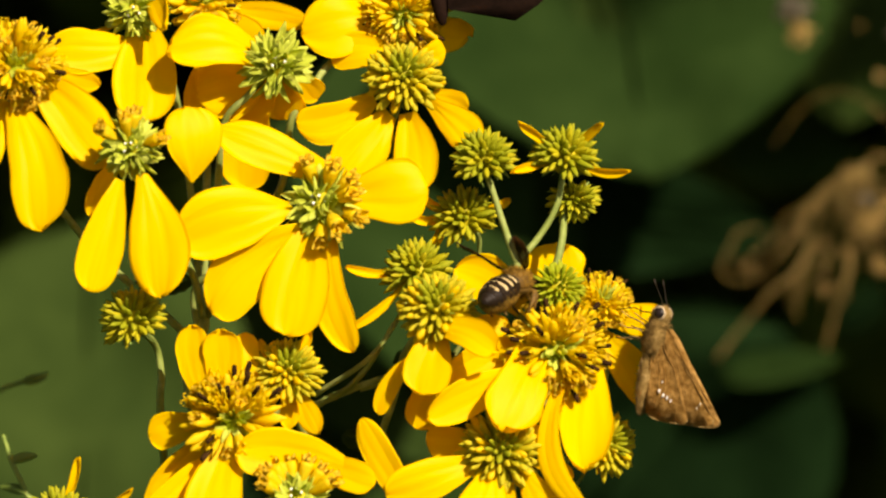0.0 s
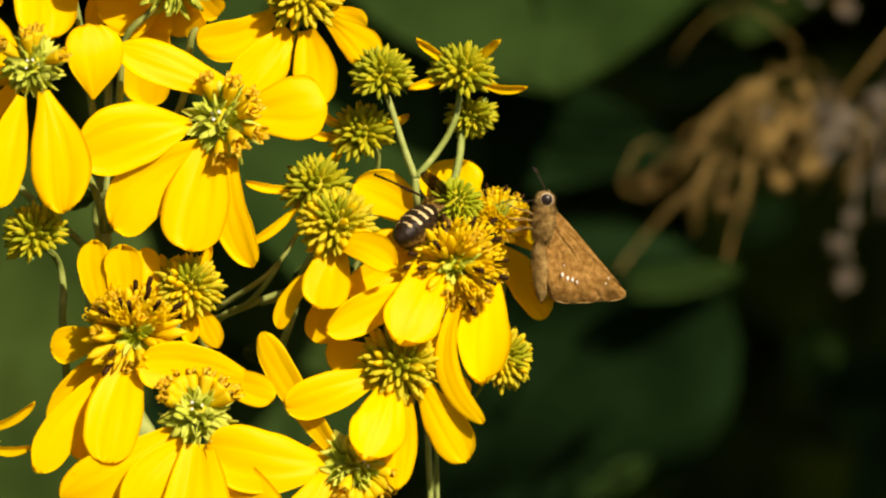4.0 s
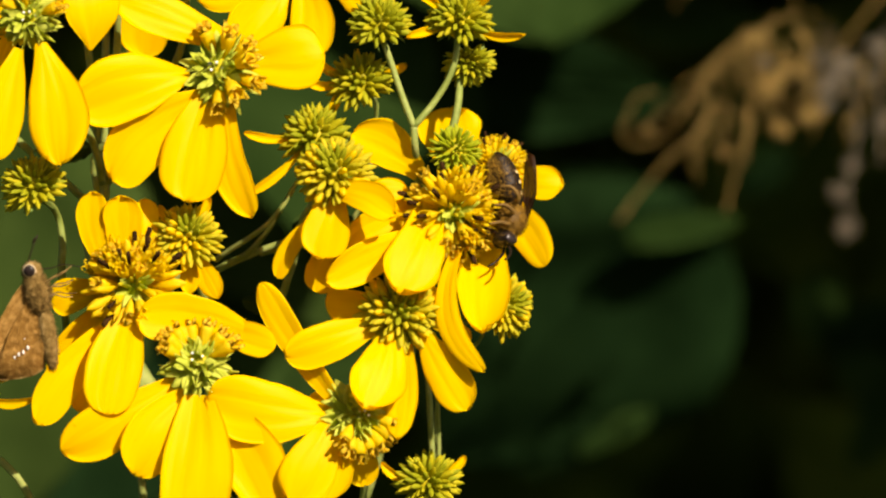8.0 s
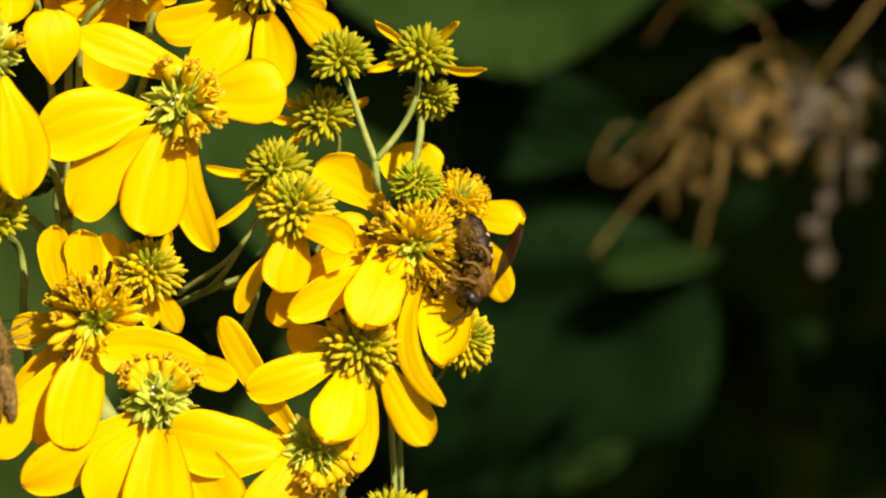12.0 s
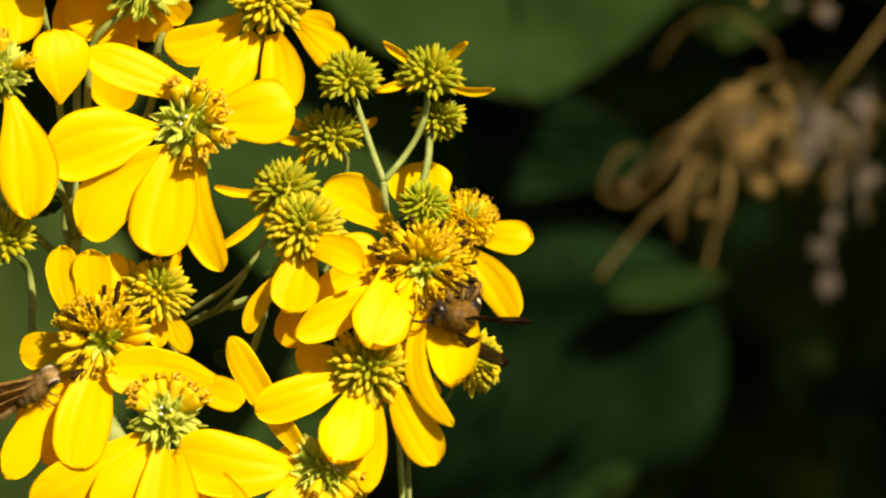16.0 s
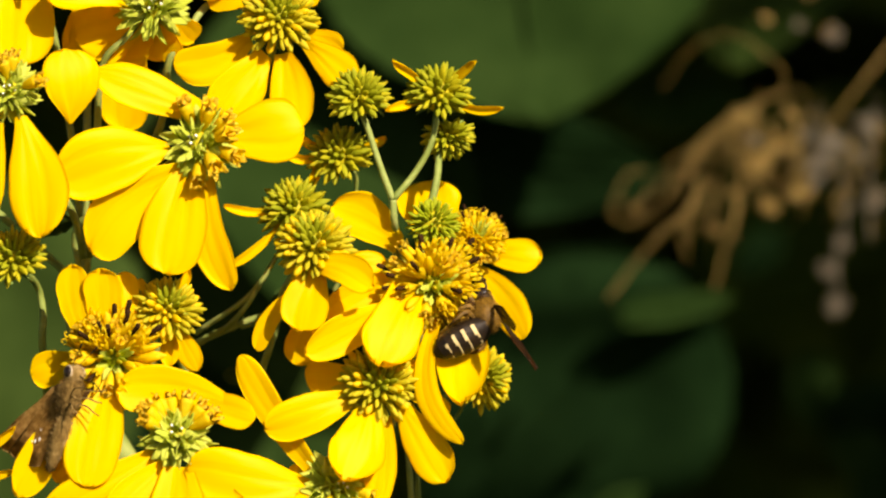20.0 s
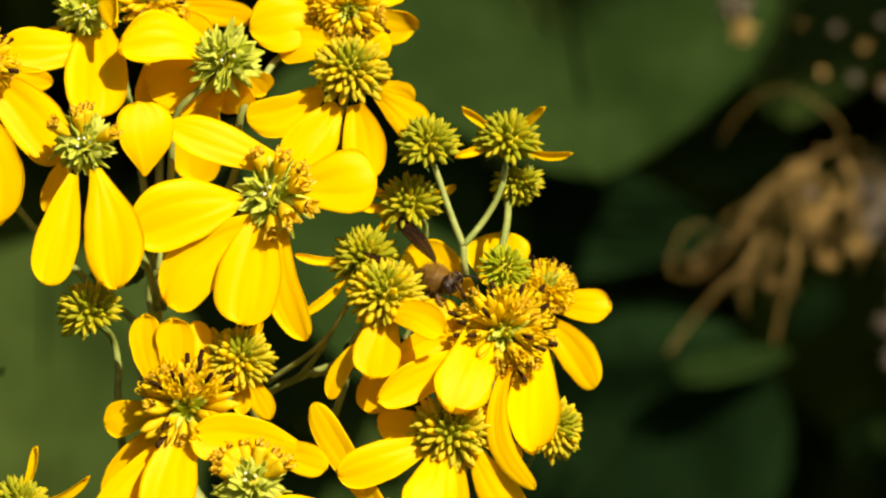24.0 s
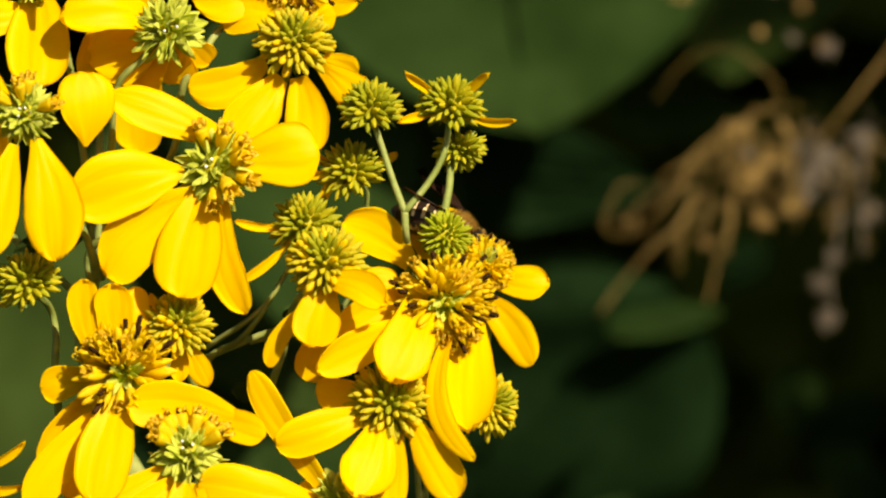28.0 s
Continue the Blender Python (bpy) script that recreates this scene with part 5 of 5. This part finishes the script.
def build_skipper():
    """Wings folded upright over the back: forward +x, up +z; the wing pivots sit on the thorax."""
    b = thing("skipper_butterfly", (0, 0, 0), "brown skipper butterfly with small silver wing spots", "butterfly")
    part("thorax", mesh_of("thorax", *scaled(ellipsoid(3.5, 1.8, 2.0)), [SKIPPER_FUR]), b)
    part("fur", mesh_of("fur", *fuzz(1100, 3.4, 1.7, 1.9, 0.7, 3), [SKIPPER_FUR]), b)
    head = part("head", mesh_of("head", *scaled(ellipsoid(1.55, 1.45, 1.5)), [SKIPPER_FUR]), b, pose(3.3 * MM, 0, 0.1 * MM))
    part("fur", mesh_of("fur", *fuzz(420, 1.5, 1.4, 1.45, 0.45, 4), [SKIPPER_FUR]), head)
    part("abdomen", mesh_of("abdomen", *scaled(ellipsoid(5.3, 1.25, 1.3)), [SKIPPER_FUR]), b, pose(-6.2 * MM, 0, -0.2 * MM, 0, 3, 0))
    part("fur", mesh_of("fur", *fuzz(620, 5.3, 1.25, 1.3, 0.5, 5), [SKIPPER_FUR]), b, pose(-6.2 * MM, 0, -0.2 * MM, 0, 3, 0))
    for e in (-1, 1):
        part("eye_ring", mesh_of("eye_ring", *scaled(ellipsoid(1.05, 0.3, 1.05)), [PALE_FUR]), head, pose(0.35 * MM, 1.15 * e * MM, 0.15 * MM), "pale ring round the eye")
        part("eye", mesh_of("eye", *scaled(ellipsoid(0.88, 0.5, 0.88)), [WASP_EYE]), head, pose(0.37 * MM, 1.22 * e * MM, 0.15 * MM), "large dark round eye")
        v, f = tube([Vector(q) * MM for q in ((0.9, 0.4 * e, 0.5), (2.4, 0.8 * e, -0.2), (4.2, 1.3 * e, -1.2))], (0.06 * MM, 0.06 * MM), 5, 4)
        part("antenna", mesh_of("antenna", v, f, [WASP_BLACK]), head)
        part("antenna_club", mesh_of("antenna_club", *scaled(ellipsoid(0.6, 0.15, 0.15, 8, 6)), [WASP_BLACK]), head, pose(4.6 * MM, 1.4 * e * MM, -1.45 * MM, 0, 30, 12 * e))
        for k in range(3):
            v, f = tube([Vector(q) * MM for q in ((1.2 - k, 0.6 * e, -1.2), (1.9 - 1.2 * k, 1.4 * e, -2.7), (2.2 - 1.6 * k, 1.9 * e, -4.0), (2.8 - 2.0 * k, 2.1 * e, -5.4))], (0.14 * MM, 0.08 * MM), 5, 4)
            part("leg", mesh_of("leg", v, f, [SKIPPER_FUR]), b)
    v, f = tube([Vector(q) * MM for q in ((3.6, 0, -0.8), (3.3, 0, -2.8), (3.5, 0, -4.6), (2.6, 0, -7.2))], (0.1 * MM, 0.08 * MM), 5, 4)
    part("proboscis", mesh_of("proboscis", v, f, [WASP_BLACK]), b)
    wings = []
    fore = [(0, 0), (0.6, 1.0), (-0.8, 2.6), (-3.6, 5.2), (-7.0, 8.4), (-10.0, 11.2), (-11.4, 12.4), (-12.2, 12.4), (-12.8, 11.2), (-13.0, 9.0), (-13.0, 6.4), (-6.4, 1.6), (0, 0)]
    hind = [(0, 0), (-2.0, 1.8), (-5.6, 4.8), (-9.4, 7.2), (-12.2, 8.4), (-12.9, 7.6), (-13.1, 6.0), (-13.2, 4.2), (-13.2, 2.4), (-12.6, 0.6), (-9.0, -0.4), (-4.0, -0.6), (0, 0)]
    for e in (-1, 1):
        # blades stand in the xz plane; y of the outline becomes up
        up = Matrix.Rotation(radians(90), 4, "X")
        fw = part("forewing", wing_mesh("forewing", [(a * 0.95, c * 0.9) for a, c in fore], SKIPPER, 0.08, 0.3 * e), b, pose(1.2 * MM, 0.5 * e * MM, 1.2 * MM) @ up, "brown forewing with pale specks")
        hw = part("hindwing", wing_mesh("hindwing", [(a * 0.89, c * 0.9) for a, c in hind], SKIPPER, 0.08, 0.3 * e), b, pose(0.2 * MM, 0.9 * e * MM, 0.9 * MM) @ up, "brown hindwing with a row of silver spots")
        for sx, sy, s in ((-7.6, 2.0, 0.34), (-8.1, 2.8, 0.34), (-8.3, 3.5, 0.32), (-8.6, 4.2, 0.26), (-6.2, 2.2, 0.14)):
            part("spot", mesh_of("spot", *scaled(ellipsoid(s, s * 0.62, 0.1, 8, 6)), [SILVER]), hw, pose(sx * MM, sy * MM, -0.06 * MM - 0.1 * e * MM), "silver-white wing spot")
        for sx, sy in ((-9.0, 8.6), (-9.8, 8.2)):
            part("spot", mesh_of("spot", *scaled(ellipsoid(0.24, 0.16, 0.1, 8, 6)), [PALE_FUR]), fw, pose(sx * MM, sy * MM, -0.06 * MM - 0.1 * e * MM))
        v, f = tube([(a * 0.89 * MM, c * 0.9 * MM, 0) for a, c in hind[4:10]], (0.1 * MM, 0.1 * MM), 6, 4, 0.5, 8)
        part("fringe", mesh_of("fringe", v, f, [SKIPPER_FUR]), hw, None, "tan fringe along the wing's edge")
        v, f = tube([(a * 0.95 * MM, c * 0.9 * MM, 0) for a, c in fore[6:11]], (0.1 * MM, 0.1 * MM), 6, 4, 0.5, 9)
        part("fringe", mesh_of("fringe", v, f, [SKIPPER_FUR]), fw, None, "tan fringe along the wing's edge")
        for a, c in ((-11.8, 10.8), (-12.6, 8.6), (-12.5, 6.2), (-12.7, 4.2), (-12.2, 2.0)):
            v, f = tube([(a * t * 0.88 * MM, (c * t + 0.5 * math.sin(3.1 * t)) * 0.9 * MM, (-0.16 if e < 0 else 0.08) * MM) for t in (0.2, 0.45, 0.7, 0.95)], (0.07 * MM, 0.04 * MM), 5, 4)
            part("vein", mesh_of("vein", v, f, [SKIPPER]), hw if c < 7 else fw)
        wings += [fw, hw]
    return b, wings


wasp, wasp_abdomen, wasp_wings = build_wasp()
skipper, skipper_wings = build_skipper()

dark = thing("dark_butterfly", (0, 0, 0), "large blackish butterfly feeding on a high flower", "butterfly")
part("body", mesh_of("body", *scaled(ellipsoid(4.5, 1.2, 1.3)), [DARK_WING]), dark)
for e in (-1, 1):
    part("wing", wing_mesh("wing", [(0, 0), (1, 3), (3, 10), (1, 14), (-6, 13), (-12, 10), (-13, 5), (-7, 1), (0, 0)], DARK_WING, 0.1, 0.4), dark,
         pose(2 * MM, 0.6 * e * MM, 1.2 * MM, 90 - 12 * e, 0, 0), "blackish wing")


# ---- what moves ----
def facing(x, z, depth, fwd, up):
    """Pose at a place in mm, its +x along fwd and its +z towards up."""
    f = Vector(fwd).normalized()
    u = Vector(up)
    u = (u - f * u.dot(f)).normalized()
    s = u.cross(f)
    m = Matrix((f, s, u)).transposed().to_4x4()
    m.translation = at(x, z, depth)
    return m


def motions():
    walk(wasp, [
        (0, facing(-8.5, 8.0, -2, (0.5, 0.86, 0.06), (-0.1, 0.0, 0.99))),
        (0.5, facing(-8.5, 8.0, -2, (0.5, 0.86, 0.06), (-0.1, 0.0, 0.99))),
        (1, facing(-6.9, 6.3, -2, (0.92, 0.2, 0.3), (-0.25, 0.4, 0.88))),
        (1.5, facing(-6.9, 6.7, -2, (0.95, 0.2, 0.22), (-0.2, 0.4, 0.89))),
        (2, facing(-5.8, 7.4, -2, (0.5, 0.86, 0.06), (-0.1, 0.0, 0.99))),
        (2.5, facing(-5.1, 6.8, -2, (0.5, 0.86, 0.06), (-0.1, 0.0, 0.99))),
        (3, facing(-5.1, 6.4, -2, (0.5, 0.86, 0.06), (-0.1, 0.0, 0.99))),
        (3.5, facing(-5.6, 6.2, -2, (0.5, 0.86, 0.06), (-0.1, 0.0, 0.99))),
        (5.5, facing(1.2, 4.1, 4, (0.7, -0.1, -0.6), (0.5, -0.2, 0.7))),
        (6, facing(4.1, 0.6, 3, (0.3, -0.2, -0.9), (0.8, 0.1, 0.3))),
        (6.5, facing(5.6, -1.7, -1.6, (-0.1, -0.35, -0.93), (0.82, 0.5, -0.28))),
        (7, facing(6.0, -3.9, -3.6, (-0.1, -0.35, -0.93), (0.82, 0.5, -0.28))),
        (8, facing(5.8, -2.9, -3.6, (-0.17, -0.39, -0.9), (0.81, 0.47, -0.36))),
        (9, facing(5.8, -4.7, -4.7, (-0.24, -0.43, -0.87), (0.79, 0.44, -0.43))),
        (10, facing(6.3, -6.2, -6.0, (-0.57, -0.56, -0.6), (0.59, 0.23, -0.77))),
        (11, facing(6.0, -6.5, -6.0, (-0.57, -0.56, -0.6), (0.59, 0.23, -0.77))),
        (12, facing(6.7, -6.9, -5.8, (-0.33, -0.45, -0.83), (0.75, 0.41, -0.52))),
        (12.5, facing(6.2, -6.9, -5.9, (-0.42, -0.5, -0.76), (0.71, 0.35, -0.61))),
        (14.5, facing(2.8, -8.9, -6, (-0.86, -0.5, 0.05), (0.3, -0.6, -0.74))),
        (15, facing(3.1, -8.5, -6, (-0.86, -0.5, 0.05), (0.3, -0.6, -0.74))),
        (16, facing(2.6, -9.1, -6, (-0.86, -0.5, 0.05), (0.3, -0.6, -0.74))),
        (16.5, facing(3.6, -7.9, -6, (-0.15, -0.2, -1.0), (0.65, -0.75, 0.0))),
        (17, facing(5.5, -8.7, -6, (0.25, 0.15, -0.95), (0.35, -0.9, -0.05))),
        (18, facing(4.7, -9.6, -6, (0.05, 0.15, -0.95), (0.35, -0.9, 0.0))),
        (18.6, facing(6.2, -10, -6, (0.45, 0.15, -0.85), (0.3, -0.9, 0.0))),
        (18.8, facing(5.7, -6.1, -6, (0.85, 0.1, 0.1), (0.2, -0.9, 0.2))),
        (19, facing(4.8, -5.8, -5, (0.26, 0.58, 0.77), (0.91, -0.42, 0.01))),
        (20, facing(5.3, -6.4, -4.8, (0.02, 0.67, 0.75), (0.94, -0.26, 0.21))),
        (20.5, facing(4.0, -7.7, -4.8, (0.02, 0.67, 0.75), (0.94, -0.26, 0.21))),
        (20.7, facing(3.4, -5.9, -1, (0.2, 0.4, 0.85), (0.4, -0.85, 0.2))),
        (20.9, facing(-0.4, -4.1, 7, (-0.1, 0.5, 0.85), (0.3, -0.85, 0.3))),
        (21.0, facing(-3.0, -0.3, 9, (-0.4, 0.3, 0.8), (0.3, -0.9, 0.2))),
        (21.1, facing(-7.3, 2.2, 9, (-0.7, 0.2, 0.6), (0.2, -0.85, 0.4))),
        (21.2, facing(-11.7, 4.3, 0, (-0.8, 0.1, 0.3), (0.1, -0.8, 0.6))),
        (21.3, facing(-10.5, 5.2, -2, (-0.8, 0.1, -0.1), (0.1, -0.8, 0.6))),
        (21.4, facing(-11.6, 4.9, -3, (-0.6, 0.3, 0.3), (0.0, -0.8, 0.6))),
        (21.5, facing(-12.4, 17.7, -12, (-0.2, 0.6, 0.7), (0.0, -0.8, 0.6))),
        (21.7, facing(-14.1, 15.5, -6, (-0.7, 0.4, 0.6), (0.1, -0.9, 0.4))),
        (22, facing(-12.7, 13.1, -3.4, (-0.27, 0.89, -0.37), (-0.96, -0.27, 0.05))),
        (22.2, facing(-11.9, 8.3, -2, (-0.8, 0.0, -0.3), (0.2, -0.8, 0.6))),
        (22.5, facing(-10.8, 8.2, 1, (-0.4, 0.2, -0.5), (0.2, -0.8, 0.6))),
        (24.5, facing(-13.3, 5.8, 1, (0.5, -0.3, 0.3), (-0.2, -0.5, 0.9))),
        (25, facing(-10.9, 6.9, 1.3, (0.6, -0.25, 0.6), (-0.5, -0.5, 0.6))),
        (26, facing(-9.1, 8.8, 3.3, (0.7, -0.2, 0.5), (-0.4, -0.5, 0.7))),
        (26.5, facing(-4, 10.2, 5, (0.95, 0.0, 0.0), (0.0, -0.35, 0.9))),
        (27, facing(-1.4, 9.8, 6, (0.95, -0.05, -0.2), (0.1, -0.35, 0.9))),
        (27.5, facing(-4.4, 10.6, 6, (0.92, -0.1, -0.25), (0.1, -0.35, 0.9))),
        (28, facing(-0.4, 9.3, 8, (0.88, -0.1, -0.4), (0.2, -0.35, 0.9))),
    ])
    # the abdomen curls under the wasp while it clings to the florets
    hinge = Matrix.Translation(wasp_abdomen.matrix_basis.translation)
    curl = [(0, 16), (0.5, 16), (1, 22), (1.5, 22), (2, 16), (3, 18), (3.5, 20), (5.5, 45), (6, 35), (6.5, 25), (7, 25), (8, 30), (9, 35), (10, 58), (11, 58), (12, 38), (12.5, 45), (14.5, 80), (16, 82), (16.5, 15), (17, 8), (18.6, 6), (19, 68), (20, 66), (20.5, 66), (21, 20), (21.7, 10), (22, 70), (22.5, 45), (24.5, 55), (25, 65), (26, 60), (27, 10), (28, 12)]
    lifts = [(0.0, 22), (3.5, 18), (5.5, 0), (6.5, -28), (9.0, -28), (10.0, -14), (12.5, -14), (14.5, 10), (16.0, 10), (16.5, -30), (17.0, -50), (18.6, -45), (19.0, 22), (20.5, 20), (21.0, 45), (22.0, 40), (24.5, 25), (26.0, 15), (28.0, 5)]
    for wing in wasp_wings:
        rest = wing.matrix_basis.copy()
        root = Matrix.Translation(rest.translation)
        turned = rest.to_3x3().to_4x4()
        walk(wing, [(t, root @ Matrix.Rotation(radians(a), 4, "Y") @ turned) for t, a in lifts])
    walk(wasp_abdomen, [(t, hinge @ Matrix.Rotation(radians(-a), 4, "Y")) for t, a in curl])
    perch = ((0.02, -0.05, 1.0), (1.0, 0.12, 0.0))
    leant = ((0.17, -0.05, 0.98), (1.0, 0.12, -0.17))
    low = ((-0.2, -0.1, 0.97), (-1.0, 0.1, -0.15))
    walk(skipper, [
        (0, facing(11.9, 0.1, 0, (0.2, -0.05, 0.97), (0.85, -0.45, -0.2))),
        (1, facing(11.4, 1.8, 0, *leant)),
        (2, facing(11.3, 3.1, 0, *perch)),
        (3, facing(10.6, 4, 0, *perch)),
        (3.5, facing(10.5, 3.9, 0, *perch)),
        (5.5, facing(10.7, 6.1, 0, *perch)),
        (6, facing(11.6, 5.1, 0, *perch)),
        (6.5, facing(11, 5.5, 0, *perch)),
        (6.8, facing(11, 3.5, 0, *perch)),
        (6.9, facing(13.4, 6.5, -5, (0.1, -0.1, 0.9), (0.8, -0.5, 0.2))),
        (7.0, facing(16.2, 27.4, -14, (-0.25, -0.78, 0.57), (0.1, -0.57, -0.8))),
        (7.1, facing(-2.8, 41.1, -22, (-0.9, 0.1, 0.2), (0.2, -0.6, 0.8))),
        (7.2, facing(-29.3, 25.7, -26, (-0.9, 0.1, -0.2), (0.2, -0.7, 0.7))),
        (7.3, facing(-57.1, 18.7, -26, (-0.7, 0.0, -0.6), (0.4, -0.8, 0.5))),
        (7.45, facing(-83.1, 0.7, -20, (-0.2, 0.2, -0.9), (0.3, -0.9, 0.2))),
        (7.6, facing(-73.7, -10.2, -12, (0.3, -0.2, 0.8), (-0.8, -0.3, 0.3))),
        (7.7, facing(-65.0, -13.6, -6, *low)),
        (8.0, facing(-64.0, -13.6, -6, *low)),
        (9.0, facing(-65.9, -14.4, -6, *low)),
        (11.0, facing(-64.3, -15.8, -6, *low)),
        (12.5, facing(-64.2, -16.7, -6, *low)),
        (15.0, facing(-63.4, -20.6, -6, *low)),
        (15.5, facing(-62.9, -21.0, -6, (0.3, -0.2, 0.85), (-0.75, -0.6, 0.2))),
        (16.0, facing(-60.4, -19.8, -7, (0.75, -0.2, 0.5), (-0.35, -0.9, 0.25))),
        (17.0, facing(-59.5, -21.7, -7, (0.75, -0.2, 0.5), (-0.4, -0.9, 0.3))),
        (18.0, facing(-59.1, -22.0, -7, (0.6, -0.2, 0.7), (-0.5, -0.85, 0.1))),
        (19.0, facing(-55.9, -19.9, -8, (0.26, -0.1, 0.95), (-0.62, 0.75, 0.2))),
        (20.0, facing(-56.4, -18.2, -8, (0.26, -0.1, 0.95), (-0.62, 0.75, 0.2))),
        (21.1, facing(-57.8, -17.8, -8, (0.26, -0.1, 0.95), (-0.62, 0.75, 0.2))),
        (21.2, facing(-77.7, -18.5, -30, (-0.6, -0.5, 0.4), (0.2, -0.8, 0.6))),
        (21.4, facing(-130.4, -0.6, -80, (-0.9, -0.2, 0.1), (0.1, -0.3, 0.9))),
        (23.0, facing(-190, -40, 20, (-0.8, 0.3, 0.3), (0.1, -0.2, 0.95))),
        (28.0, facing(-190, -40, 20, (-0.8, 0.3, 0.3), (0.1, -0.2, 0.95))),
    ])
    for i, w in enumerate(skipper_wings):
        e = -1 if i < 2 else 1
        rest = w.matrix_basis.copy()
        place = Matrix.Translation(rest.translation)
        turned = rest.to_3x3().to_4x4()

        def spread(a, e=e, place=place, turned=turned):
            return place @ Matrix.Rotation(radians(-e * a), 4, "X") @ turned
        times = [(0.0, 3), (6.8, 3), (6.9, 30), (7.0, 82), (7.1, 30), (7.2, 70), (7.3, 60), (7.45, 20), (7.6, 60), (7.7, 6), (21.1, 5), (21.2, 60), (21.4, 20), (23.0, 4), (28.0, 4)]
        walk(w, [(t, spread(a)) for t, a in times])
    # a gust sways the upper flowers, the buds and the flower behind late in the clip
    def sway(ob, offsets):
        rest = ob.matrix_basis.copy()
        walk(ob, [(0.0, rest), (22.5, rest)] + [(t, Matrix.Translation((a * MM, 0, b * MM)) @ rest) for t, a, b in offsets])

    for ob in (FA, F1, F2, F3, F4, F6, F7, F8, FH):
        sway(ob, [(24.5, 0.5, -0.4), (26.5, 0.65, -0.6), (27.0, 1.15, -1.7), (27.5, 1.0, -1.1), (28.0, 0.5, -1.25)])
    for ob in (B1, B2, B2b, FG, fork):
        sway(ob, [(24.5, 0.0, 0.25), (26.5, -0.15, 0.2), (27.0, -1.15, 0.7), (27.5, -0.5, 0.4), (28.0, 0.0, 0.6)])
    for ob in (FR, FK):
        sway(ob, [(24.5, -0.1, -0.9), (25.5, 0.3, -1.4), (26.5, 0.25, -1.2), (27.0, 0.4, -3.9), (27.5, 0.65, -2.7), (28.0, -0.6, -1.5)])
    walk(dark, [
        (0.0, facing(-20.1, 49.7, 8, (0.15, 0.1, -0.98), (0.98, -0.1, 0.15))),
        (3.5, facing(-20.1, 50.2, 8, (0.15, 0.1, -0.98), (0.98, -0.1, 0.15))),
        (4.5, facing(120, 150, 60, (0.8, 0.2, 0.3), (-0.3, -0.3, 0.9))),
        (6.0, facing(420, 260, 200, (0.9, 0.3, 0.1), (0.0, -0.2, 0.95))),
        (28.0, facing(420, 260, 200, (0.9, 0.3, 0.1), (0.0, -0.2, 0.95))),
    ])


motions()
